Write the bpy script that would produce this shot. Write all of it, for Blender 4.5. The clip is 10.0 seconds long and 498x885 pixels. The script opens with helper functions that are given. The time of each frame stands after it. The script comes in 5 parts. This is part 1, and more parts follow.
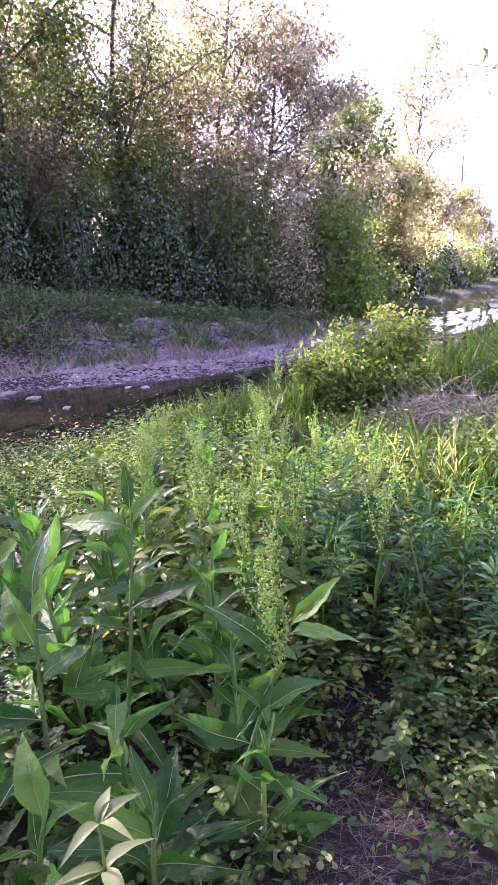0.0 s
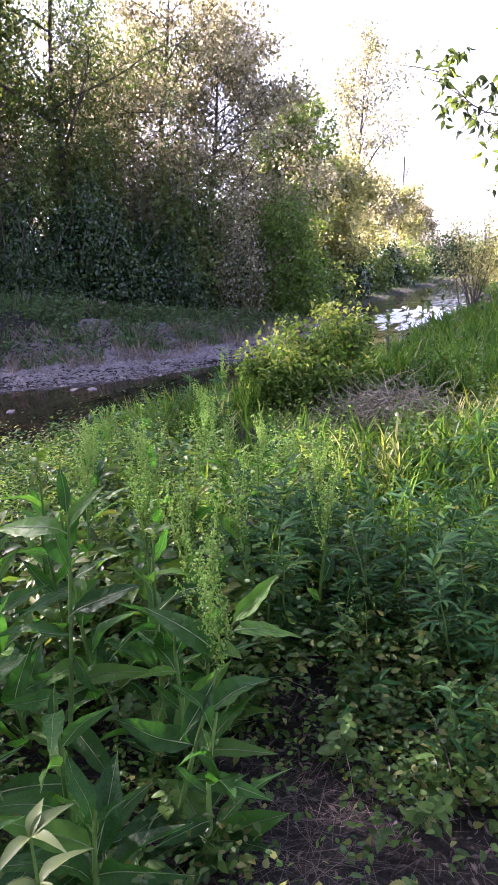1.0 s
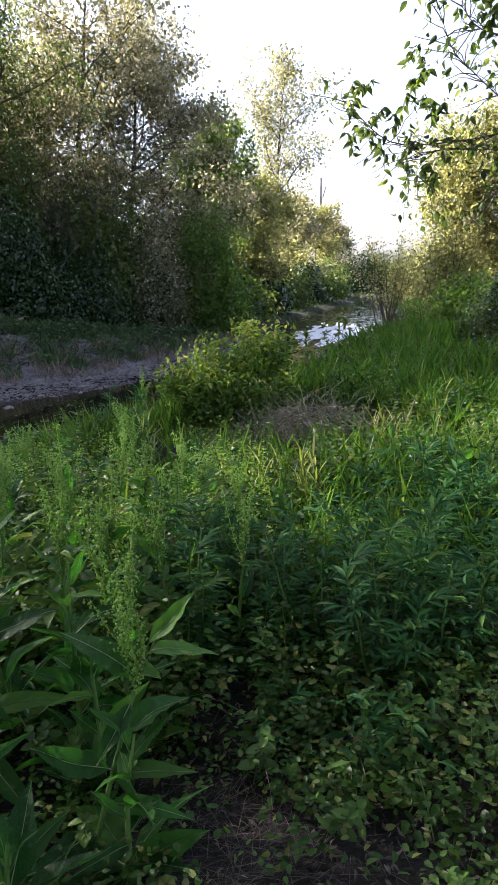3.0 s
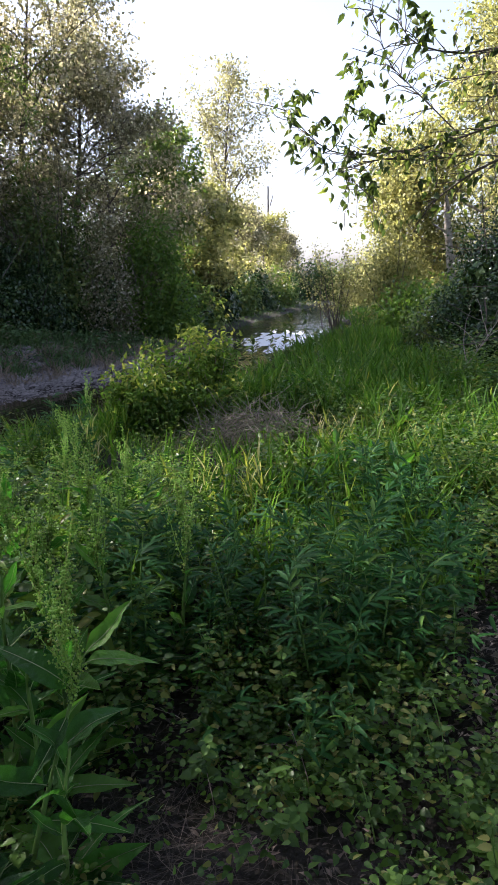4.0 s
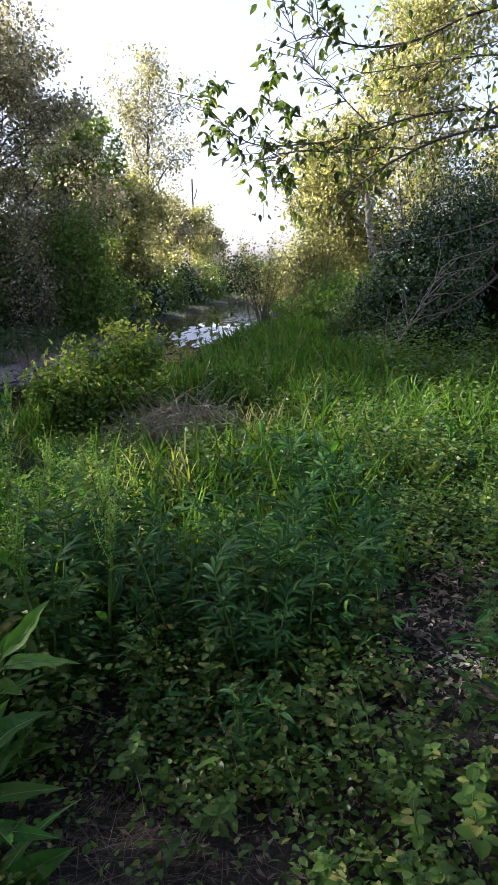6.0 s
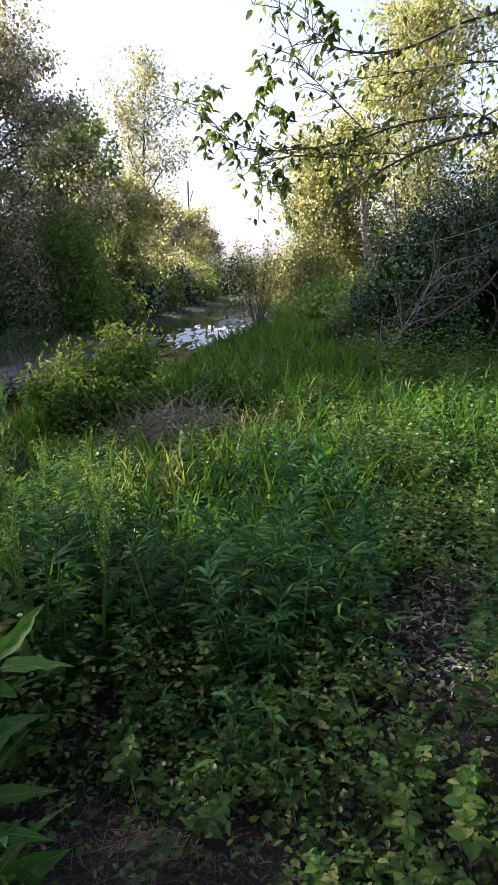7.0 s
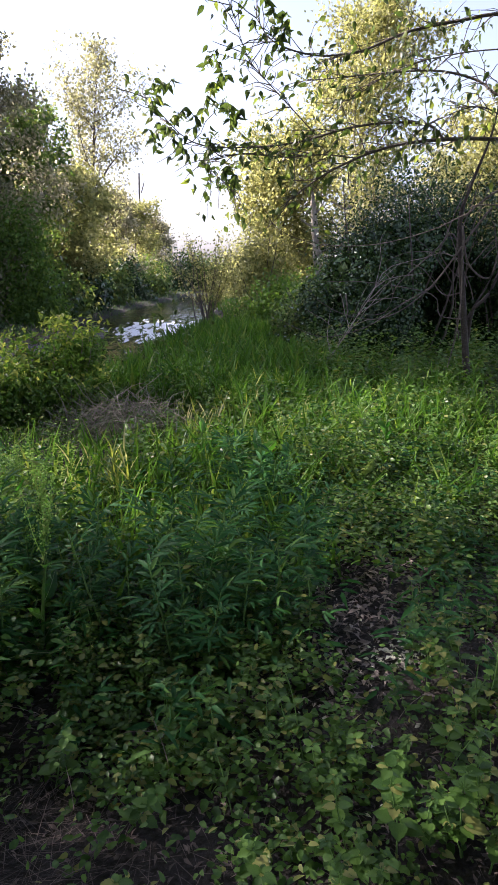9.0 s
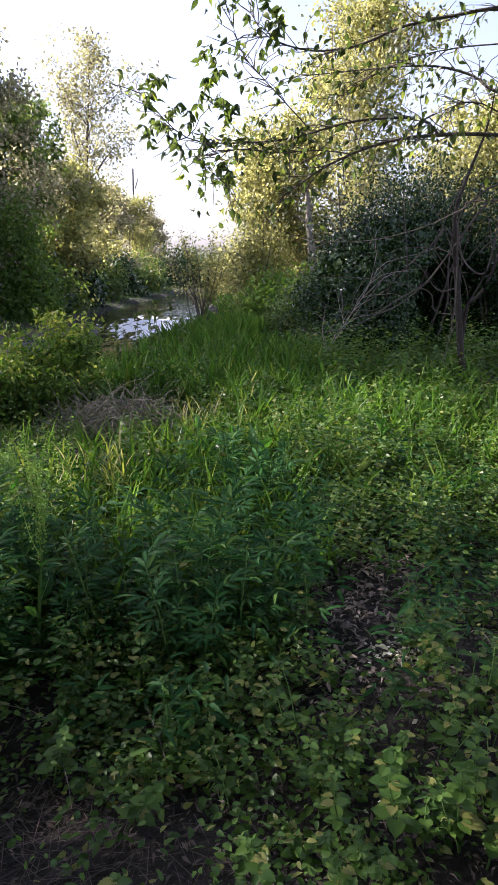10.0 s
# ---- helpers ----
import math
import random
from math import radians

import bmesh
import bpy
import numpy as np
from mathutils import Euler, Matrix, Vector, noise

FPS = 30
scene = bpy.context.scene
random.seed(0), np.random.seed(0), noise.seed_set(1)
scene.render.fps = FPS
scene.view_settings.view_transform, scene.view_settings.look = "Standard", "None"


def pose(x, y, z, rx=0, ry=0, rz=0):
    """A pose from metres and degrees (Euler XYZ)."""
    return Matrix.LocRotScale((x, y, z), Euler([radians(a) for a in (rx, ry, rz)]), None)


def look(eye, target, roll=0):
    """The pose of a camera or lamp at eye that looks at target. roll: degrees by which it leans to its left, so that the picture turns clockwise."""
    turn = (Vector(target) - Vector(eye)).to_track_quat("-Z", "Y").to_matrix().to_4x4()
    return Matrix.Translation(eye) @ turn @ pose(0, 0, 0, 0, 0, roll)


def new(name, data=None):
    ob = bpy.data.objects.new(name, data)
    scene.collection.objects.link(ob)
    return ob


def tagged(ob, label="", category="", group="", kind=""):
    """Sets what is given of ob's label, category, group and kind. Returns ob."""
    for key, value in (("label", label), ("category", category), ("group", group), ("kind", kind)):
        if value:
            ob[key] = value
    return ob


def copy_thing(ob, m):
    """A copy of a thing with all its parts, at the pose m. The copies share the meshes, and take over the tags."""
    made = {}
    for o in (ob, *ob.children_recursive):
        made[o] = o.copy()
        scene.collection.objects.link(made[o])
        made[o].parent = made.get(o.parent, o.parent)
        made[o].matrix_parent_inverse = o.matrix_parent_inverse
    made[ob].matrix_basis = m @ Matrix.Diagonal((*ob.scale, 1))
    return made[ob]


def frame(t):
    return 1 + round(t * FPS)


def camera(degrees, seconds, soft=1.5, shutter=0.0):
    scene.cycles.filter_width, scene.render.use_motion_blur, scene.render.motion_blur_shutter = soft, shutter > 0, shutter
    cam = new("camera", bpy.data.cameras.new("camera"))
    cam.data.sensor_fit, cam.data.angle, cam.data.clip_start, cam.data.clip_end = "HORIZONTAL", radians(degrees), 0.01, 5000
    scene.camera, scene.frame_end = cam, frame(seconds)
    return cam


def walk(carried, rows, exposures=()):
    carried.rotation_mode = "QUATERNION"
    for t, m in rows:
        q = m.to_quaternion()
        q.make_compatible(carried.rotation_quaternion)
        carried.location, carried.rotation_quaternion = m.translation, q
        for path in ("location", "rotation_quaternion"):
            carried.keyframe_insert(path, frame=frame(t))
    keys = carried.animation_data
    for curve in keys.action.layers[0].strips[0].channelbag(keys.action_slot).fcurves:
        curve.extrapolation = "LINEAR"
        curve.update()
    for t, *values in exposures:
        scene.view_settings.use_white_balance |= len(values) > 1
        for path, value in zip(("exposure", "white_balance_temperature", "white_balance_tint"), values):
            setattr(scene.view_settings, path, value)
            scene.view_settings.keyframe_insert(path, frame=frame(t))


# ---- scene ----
cam = camera(40.9, 10.0, 1.35)
PATH = [
    (0, (-0.178, 0.055, 1.641), (-0.891, 1.851, 1.126), -2.4),
    (0.5, (-0.158, 0.066, 1.638), (-0.794, 1.888, 1.114), -2.5),
    (1, (-0.139, 0.082, 1.631), (-0.717, 1.924, 1.109), -2.7),
    (1.5, (-0.127, 0.076, 1.638), (-0.65, 1.941, 1.139), -2.4),
    (2, (-0.12, 0.057, 1.654), (-0.592, 1.933, 1.143), -2.1),
    (3.5, (-0.074, 0.061, 1.648), (-0.372, 1.981, 1.175), -2.1),
    (4, (-0.055, 0.072, 1.641), (-0.272, 2.003, 1.17), -1.7),
    (4.5, (-0.044, 0.074, 1.636), (-0.163, 2.012, 1.156), -1.0),
    (5, (-0.035, 0.081, 1.639), (-0.112, 2.017, 1.144), -1.7),
    (5.5, (-0.017, 0.088, 1.625), (-0.052, 2.025, 1.128), -2.3),
    (7, (-0.005, 0.067, 1.643), (-0.008, 2.006, 1.152), -1.9),
    (7.5, (-0.002, 0.07, 1.64), (-0.003, 2.007, 1.144), -1.9),
    (8, (-0.021, 0.071, 1.638), (-0.037, 2.01, 1.148), -0.7),
    (8.5, (0.015, 0.049, 1.64), (0.118, 1.99, 1.169), -1.2),
    (9, (0.017, 0.036, 1.645), (0.168, 1.966, 1.141), 0.1),
    (9.5, (0.017, 0.043, 1.642), (0.186, 1.968, 1.125), -0.2),
    (10, (0.013, 0.042, 1.648), (0.178, 1.967, 1.133), 0.0),
]
EXPOSURES = ((0, 3.77, 5560, 70), (0.5, 3.55, 5560, 65), (1, 3.16, 5600, 47), (2, 2.62, 5640, 26), (3.5, 2.07, 5650, 23), (7.5, 2.01, 5650, 27), (10, 2.03, 5650, 29))
walk(cam, [(t, look(eye, target, roll)) for t, eye, target, roll in PATH], EXPOSURES)

# ---- light and exposure ----
SUN_AZ, SUN_EL = -68.0, 30.0          # degrees from +y (negative: to the left), above the horizon
world = bpy.data.worlds.new("evening_sky")
scene.world = world
world.use_nodes = True
wn = world.node_tree.nodes
sky = wn.new("ShaderNodeTexSky")
sky.sky_type, sky.sun_disc = "NISHITA", False
sky.sun_elevation, sky.sun_rotation = radians(SUN_EL), radians(SUN_AZ)
sky.air_density, sky.dust_density, sky.ozone_density = 1.2, 2.2, 1.0
wn["Background"].inputs["Strength"].default_value = 0.075
haze = wn.new("ShaderNodeHueSaturation")          # a milky, hazy evening sky
haze.inputs["Saturation"].default_value = 0.56
world.node_tree.links.new(sky.outputs[0], haze.inputs["Color"])
world.node_tree.links.new(haze.outputs[0], wn["Background"].inputs["Color"])
sun = new("sun", bpy.data.lights.new("sun", "SUN"))
sun.data.energy, sun.data.angle, sun.data.color = 5.0, radians(0.6), (1.0, 0.88, 0.66)
sa, se = radians(SUN_AZ), radians(SUN_EL)
sun.matrix_world = look((math.sin(sa) * math.cos(se) * 60, math.cos(sa) * math.cos(se) * 60, math.sin(se) * 60), (0, 0, 0))


# ---- materials ----
def nodes_of(name):
    m = bpy.data.materials.new(name)
    m.use_nodes = True
    return m, m.node_tree.nodes, m.node_tree.links


def mixed(n, l, fac, a, b):
    x = n.new("ShaderNodeMix")
    x.data_type = "RGBA"
    for sock, v in ((x.inputs["Factor"], fac), (x.inputs["A"], a), (x.inputs["B"], b)):
        if isinstance(v, (tuple, float, int)):
            sock.default_value = (*v, 1) if isinstance(v, tuple) else v
        else:
            l.new(v, sock)
    return x.outputs["Result"]


def noisy(n, l, scale, detail=4.0, lo=0.35, hi=0.65, coords="Object"):
    tc = n.new("ShaderNodeTexCoord")
    t = n.new("ShaderNodeTexNoise")
    t.inputs["Scale"].default_value, t.inputs["Detail"].default_value = scale, detail
    l.new(tc.outputs[coords], t.inputs["Vector"])
    r = n.new("ShaderNodeMapRange")
    r.inputs["From Min"].default_value, r.inputs["From Max"].default_value = lo, hi
    l.new(t.outputs["Fac"], r.inputs["Value"])
    return r.outputs["Result"]


LEAF_TONE, DULL = 0.9, 0.05


def leafy(name, a, b, c=None, through_light=0.35, rough=0.5, patch=0.8, glow=(1.25, 1.3, 0.6), rare=0.86, shine=0.25, relief=0.0):
    """Leaves: two colours varied leaf by leaf, a rare third, patches over the ground, light shining through."""
    m, n, l = nodes_of(name)
    a, b, c = [k and tuple((v * (1 - DULL) + (0.3 * k[0] + 0.6 * k[1] + 0.1 * k[2]) * DULL * w) * LEAF_TONE for v, w in zip(k, (1.06, 0.96, 1.0))) for k in (a, b, c)]
    geo, info = n.new("ShaderNodeNewGeometry"), n.new("ShaderNodeObjectInfo")
    add = n.new("ShaderNodeMath")
    add.operation = "ADD"
    l.new(geo.outputs["Random Per Island"], add.inputs[0])
    l.new(info.outputs["Random"], add.inputs[1])
    fr = n.new("ShaderNodeMath")
    fr.operation = "FRACT"
    l.new(add.outputs[0], fr.inputs[0])
    col = mixed(n, l, fr.outputs[0], tuple(v * 0.7 for v in a), tuple(v * 1.2 for v in b))
    if c:
        gt = n.new("ShaderNodeMath")
        gt.operation = "GREATER_THAN"
        gt.inputs[1].default_value = rare
        mul = n.new("ShaderNodeMath")
        mul.operation = "MULTIPLY"
        mul.inputs[1].default_value = 7.31
        fr2 = n.new("ShaderNodeMath")
        fr2.operation = "FRACT"
        l.new(fr.outputs[0], mul.inputs[0])
        l.new(mul.outputs[0], fr2.inputs[0])
        l.new(fr2.outputs[0], gt.inputs[0])
        col = mixed(n, l, gt.outputs[0], col, c)
    dark = tuple(v * 0.55 for v in a)
    f = noisy(n, l, patch, 3.0)
    scale = n.new("ShaderNodeMath")
    scale.operation = "MULTIPLY"
    scale.inputs[1].default_value = 0.45
    l.new(f, scale.inputs[0])
    col = mixed(n, l, scale.outputs[0], col, dark)
    blot = noisy(n, l, 60.0, 3.0, 0.45, 0.75)
    sc2 = n.new("ShaderNodeMath")
    sc2.operation = "MULTIPLY"
    sc2.inputs[1].default_value = 0.3
    l.new(blot, sc2.inputs[0])
    col = mixed(n, l, sc2.outputs[0], col, tuple(min(1, v * 1.5) for v in b))
    p = n["Principled BSDF"]
    p.inputs["Roughness"].default_value = rough
    p.inputs["Specular IOR Level"].default_value = shine
    l.new(col, p.inputs["Base Color"])
    if relief:
        bp = n.new("ShaderNodeBump")
        bp.inputs["Strength"].default_value, bp.inputs["Distance"].default_value = relief, 0.01
        l.new(noisy(n, l, 9.0, 5.0, 0.3, 0.7), bp.inputs["Height"])
        l.new(bp.outputs[0], p.inputs["Normal"])
    tr = n.new("ShaderNodeBsdfTranslucent")
    tint = n.new("ShaderNodeMix")
    tint.data_type, tint.blend_type = "RGBA", "MULTIPLY"
    tint.inputs["Factor"].default_value = 1.0
    l.new(col, tint.inputs["A"])
    tint.inputs["B"].default_value = (*[g * 1.5 for g in glow], 1)
    l.new(tint.outputs["Result"], tr.inputs["Color"])
    mx = n.new("ShaderNodeMixShader")
    mx.inputs[0].default_value = through_light
    l.new(p.outputs[0], mx.inputs[1])
    l.new(tr.outputs[0], mx.inputs[2])
    l.new(mx.outputs[0], n["Material Output"].inputs["Surface"])
    return m


def rough_stuff(name, a, b, scale=6.0, fine=60.0, rough=0.9, bump=0.3, island=0.0):
    """Bark, soil, stone, straw: two colours mixed at two scales, with fine relief."""
    m, n, l = nodes_of(name)
    col = mixed(n, l, noisy(n, l, scale, 5.0), a, b)
    f = noisy(n, l, fine, 4.0, 0.3, 0.7)
    half = n.new("ShaderNodeMath")
    half.operation = "MULTIPLY"
    half.inputs[1].default_value = 0.5
    l.new(f, half.inputs[0])
    col = mixed(n, l, half.outputs[0], col, tuple(v * 0.45 for v in a))
    if island:
        geo = n.new("ShaderNodeNewGeometry")
        k = n.new("ShaderNodeMath")
        k.operation = "MULTIPLY"
        k.inputs[1].default_value = island
        l.new(geo.outputs["Random Per Island"], k.inputs[0])
        col = mixed(n, l, k.outputs[0], col, tuple(min(1.0, v * 1.9) for v in b))
    p = n["Principled BSDF"]
    p.inputs["Roughness"].default_value = rough
    l.new(col, p.inputs["Base Color"])
    bp = n.new("ShaderNodeBump")
    bp.inputs["Strength"].default_value, bp.inputs["Distance"].default_value = bump, 0.02
    l.new(f, bp.inputs["Height"])
    l.new(bp.outputs[0], p.inputs["Normal"])
    return m


M_SOIL = rough_stuff("damp_soil", (0.012, 0.0092, 0.0072), (0.029, 0.022, 0.0175), 3.0, 45.0, 0.95, 0.6)
M_STRAW = rough_stuff("dry_straw", (0.046, 0.035, 0.029), (0.115, 0.088, 0.074), 9.0, 80.0, 0.85, 0.2, 0.5)
M_BARK = rough_stuff("grey_bark", (0.085, 0.07, 0.056), (0.15, 0.125, 0.1), 5.0, 40.0, 0.9, 0.6)
M_BARK_PALE = rough_stuff("pale_bark", (0.24, 0.2, 0.155), (0.46, 0.41, 0.33), 7.0, 26.0, 0.85, 0.9)
M_BARK_DARK = rough_stuff("dark_bark", (0.035, 0.028, 0.022), (0.075, 0.06, 0.048), 6.0, 40.0, 0.9, 0.6)
M_TWIG = rough_stuff("dry_twig", (0.13, 0.105, 0.085), (0.22, 0.18, 0.15), 7.0, 50.0, 0.9, 0.3, 0.6)
M_STONE = rough_stuff("river_stone", (0.082, 0.074, 0.074), (0.15, 0.134, 0.132), 4.0, 30.0, 0.8, 0.4, 0.6)
M_BRUSH = rough_stuff("dead_stalk", (0.08, 0.07, 0.05), (0.21, 0.185, 0.135), 7.0, 50.0, 0.9, 0.3, 0.6)
M_STEM = leafy("green_stem", (0.08, 0.19, 0.03), (0.14, 0.25, 0.05), None, 0.1, 0.45)

M_NETTLE = leafy("ground_cover_leaf", (0.0353, 0.0974, 0.0134), (0.0823, 0.158, 0.0227), (0.202, 0.21, 0.0504), 0.26, 0.4, shine=0.2)
M_BRAMBLE = leafy("nettle_patch_leaf", (0.0521, 0.128, 0.0151), (0.111, 0.193, 0.0252), (0.218, 0.235, 0.0504), 0.3, 0.4, shine=0.2)
M_DOCK = leafy("dock_leaf", (0.021, 0.091, 0.016), (0.048, 0.151, 0.022), (0.1, 0.225, 0.032), 0.4, 0.42, glow=(1.05, 1.35, 0.42), shine=0.2, rare=0.75, relief=0.6)
M_RIB = leafy("leaf_rib", (0.25, 0.32, 0.14), (0.3, 0.36, 0.18), None, 0.2, 0.5)
M_PALE = leafy("pale_young_leaf", (0.115, 0.185, 0.05), (0.2, 0.26, 0.085), None, 0.3, 0.5)
M_SEED = leafy("dock_seed", (0.19, 0.36, 0.06), (0.29, 0.46, 0.09), (0.38, 0.43, 0.14), 0.35, 0.6)
M_MUGWORT = leafy("mugwort_leaf", (0.016, 0.074, 0.02), (0.04, 0.13, 0.032), (0.1, 0.2, 0.034), 0.3, 0.5, shine=0.1)
M_GRASS = leafy("lush_grass", (0.047, 0.132, 0.012), (0.1, 0.213, 0.02), (0.2, 0.27, 0.05), 0.34, 0.42, shine=0.18)
M_FARGRASS = leafy("bank_grass", (0.048, 0.108, 0.036), (0.09, 0.16, 0.054), (0.22, 0.17, 0.14), 0.25, 0.6, rare=0.9)
M_DRYGRASS = leafy("dry_bank_grass", (0.165, 0.14, 0.125), (0.25, 0.205, 0.18), None, 0.2, 0.7)
M_SUNLIT_REED = leafy("yellow_sunlit_reed", (0.16, 0.22, 0.035), (0.3, 0.32, 0.06), (0.46, 0.43, 0.24), 0.42, 0.45, rare=0.66)
M_SUNLIT_TIP = leafy("sunlit_tip_leaf", (0.12, 0.185, 0.03), (0.24, 0.3, 0.055), (0.43, 0.43, 0.11), 0.45, 0.45, rare=0.78)
M_IVY = leafy("ivy_leaf", (0.022, 0.058, 0.018), (0.048, 0.1, 0.028), (0.11, 0.17, 0.05), 0.15, 0.26, shine=0.5, rare=0.9)
M_WILLOW = leafy("willow_leaf", (0.155, 0.16, 0.092), (0.26, 0.253, 0.163), (0.46, 0.43, 0.35), 0.58, 0.5, rare=0.66, glow=(1.15, 1.12, 0.8))
M_FRESH = leafy("fresh_green_leaf", (0.07, 0.155, 0.02), (0.13, 0.23, 0.035), (0.22, 0.29, 0.06), 0.4, 0.45)
M_GREENTREE = leafy("green_tree_leaf", (0.068, 0.128, 0.03), (0.13, 0.19, 0.045), (0.24, 0.25, 0.07), 0.32, 0.5)
M_YELLOWTREE = leafy("spring_tree_leaf", (0.27, 0.285, 0.11), (0.42, 0.42, 0.19), (0.14, 0.17, 0.05), 0.5, 0.5, glow=(1.12, 1.08, 0.72), rare=0.74)
M_POPLAR = leafy("poplar_leaf", (0.24, 0.24, 0.15), (0.36, 0.35, 0.24), (0.42, 0.42, 0.26), 0.45, 0.5, glow=(1.15, 1.15, 0.7))
M_OVERHANG = leafy("overhang_leaf", (0.042, 0.072, 0.024), (0.08, 0.115, 0.034), (0.22, 0.27, 0.05), 0.4, 0.42, shine=0.4, rare=0.8)
M_BLOSSOM = leafy("white_blossom", (0.6, 0.58, 0.54), (0.74, 0.72, 0.68), None, 0.35, 0.6)


def water_material():
    m, n, l = nodes_of("stream_water")
    p = n["Principled BSDF"]
    p.inputs["Base Color"].default_value = (0.02, 0.014, 0.01, 1)
    p.inputs["Roughness"].default_value, p.inputs["IOR"].default_value = 0.03, 1.33
    tc, mp = n.new("ShaderNodeTexCoord"), n.new("ShaderNodeMapping")
    mp.inputs["Scale"].default_value = (0.9, 0.3, 1)
    l.new(tc.outputs["Object"], mp.inputs["Vector"])
    t = n.new("ShaderNodeTexNoise")
    t.inputs["Scale"].default_value, t.inputs["Detail"].default_value = 3.0, 2.5
    l.new(mp.outputs[0], t.inputs["Vector"])
    bp = n.new("ShaderNodeBump")
    # a calm pool in the bend, a riffle over stones further up
    sep, ramp = n.new("ShaderNodeSeparateXYZ"), n.new("ShaderNodeMapRange")
    l.new(tc.outputs["Object"], sep.inputs[0])
    l.new(sep.outputs["Y"], ramp.inputs["Value"])
    for k, v in (("From Min", 14.5), ("From Max", 19.0), ("To Min", 0.12), ("To Max", 1.0)):
        ramp.inputs[k].default_value = v
    l.new(ramp.outputs[0], bp.inputs["Strength"])
    # white painted into the riffle's colour for the sky its ripples reflect
    sky_glint = n.new("ShaderNodeTexNoise")
    sky_glint.inputs["Scale"].default_value, sky_glint.inputs["Detail"].default_value = 2.2, 3.0
    wide = n.new("ShaderNodeMapping")
    wide.inputs["Scale"].default_value = (1.5, 0.28, 1)
    l.new(tc.outputs["Object"], wide.inputs["Vector"])
    l.new(wide.outputs[0], sky_glint.inputs["Vector"])
    spot = n.new("ShaderNodeVectorMath")
    spot.operation = "DISTANCE"
    spot.inputs[1].default_value = (-0.4, 3.4, 0)
    flat = n.new("ShaderNodeMapping")
    flat.inputs["Scale"].default_value = (0.3, 0.13, 0)
    l.new(tc.outputs["Object"], flat.inputs["Vector"])
    l.new(flat.outputs[0], spot.inputs[0])
    fade = n.new("ShaderNodeMapRange")
    for k, v in (("From Min", 0.3), ("From Max", 1.15), ("To Min", 0.34), ("To Max", 0.9)):
        fade.inputs[k].default_value = v
    l.new(spot.outputs["Value"], fade.inputs["Value"])
    over_ = n.new("ShaderNodeMath")
    over_.operation = "SUBTRACT"
    l.new(sky_glint.outputs["Fac"], over_.inputs[0])
    l.new(fade.outputs[0], over_.inputs[1])
    sharp = n.new("ShaderNodeMapRange")
    sharp.inputs["From Min"].default_value, sharp.inputs["From Max"].default_value = 0.0, 0.11
    l.new(over_.outputs[0], sharp.inputs["Value"])
    l.new(mixed(n, l, sharp.outputs[0], (0.02, 0.014, 0.01), (0.86, 0.88, 0.92)), p.inputs["Base Color"])
    rg = n.new("ShaderNodeMapRange")
    rg.inputs["To Min"].default_value, rg.inputs["To Max"].default_value = 0.03, 0.45
    l.new(sharp.outputs[0], rg.inputs["Value"])
    l.new(rg.outputs[0], p.inputs["Roughness"])
    bp.inputs["Distance"].default_value = 0.09
    l.new(t.outputs["Fac"], bp.inputs["Height"])
    l.new(bp.outputs[0], p.inputs["Normal"])
    return m


M_WATER = water_material()


# ---- mesh tools ----
def unit(v):
    v = np.asarray(v, float)
    return v / np.maximum(np.linalg.norm(v, axis=-1, keepdims=True), 1e-9)


class Geo:
    """Vertices and faces gathered into one mesh."""

    def __init__(self):
        self.v, self.f3, self.f4, self.n = [], [], [], 0

    def add(self, v, f):
        v, f = np.asarray(v, float).reshape(-1, 3), np.asarray(f, int)
        (self.f3 if f.shape[1] == 3 else self.f4).append(f + self.n)
        self.v.append(v)
        self.n += len(v)
        return self

    def mesh(self, name, material, smooth=True):
        me = bpy.data.meshes.new(name)
        v = np.concatenate(self.v) if self.v else np.zeros((0, 3))
        t = np.concatenate(self.f3) if self.f3 else np.zeros((0, 3), int)
        q = np.concatenate(self.f4) if self.f4 else np.zeros((0, 4), int)
        me.vertices.add(len(v))
        me.vertices.foreach_set("co", v.ravel().astype(np.float32))
        idx = np.concatenate([t.ravel(), q.ravel()])
        me.loops.add(len(idx))
        me.loops.foreach_set("vertex_index", idx.astype(np.int32))
        me.polygons.add(len(t) + len(q))
        starts = np.concatenate([np.arange(len(t)) * 3, len(t) * 3 + np.arange(len(q)) * 4])
        me.polygons.foreach_set("loop_start", starts.astype(np.int32))
        me.polygons.foreach_set("use_smooth", np.full(len(t) + len(q), smooth))
        me.materials.append(material)
        me.update(calc_edges=True)
        me.validate()
        return me


def part(name, geo, material, parent=None, label="", m=None, smooth=True):
    ob = new(name, geo.mesh(name, material, smooth) if isinstance(geo, Geo) else geo)
    if parent:
        ob.parent = parent
    if m is not None:
        ob.matrix_basis = m
    return tagged(ob, label)


def thing(name, m, label, category, group=""):
    ob = new(name)
    ob.empty_display_size = 0.1
    ob.matrix_basis = m
    return tagged(ob, label, category, group)


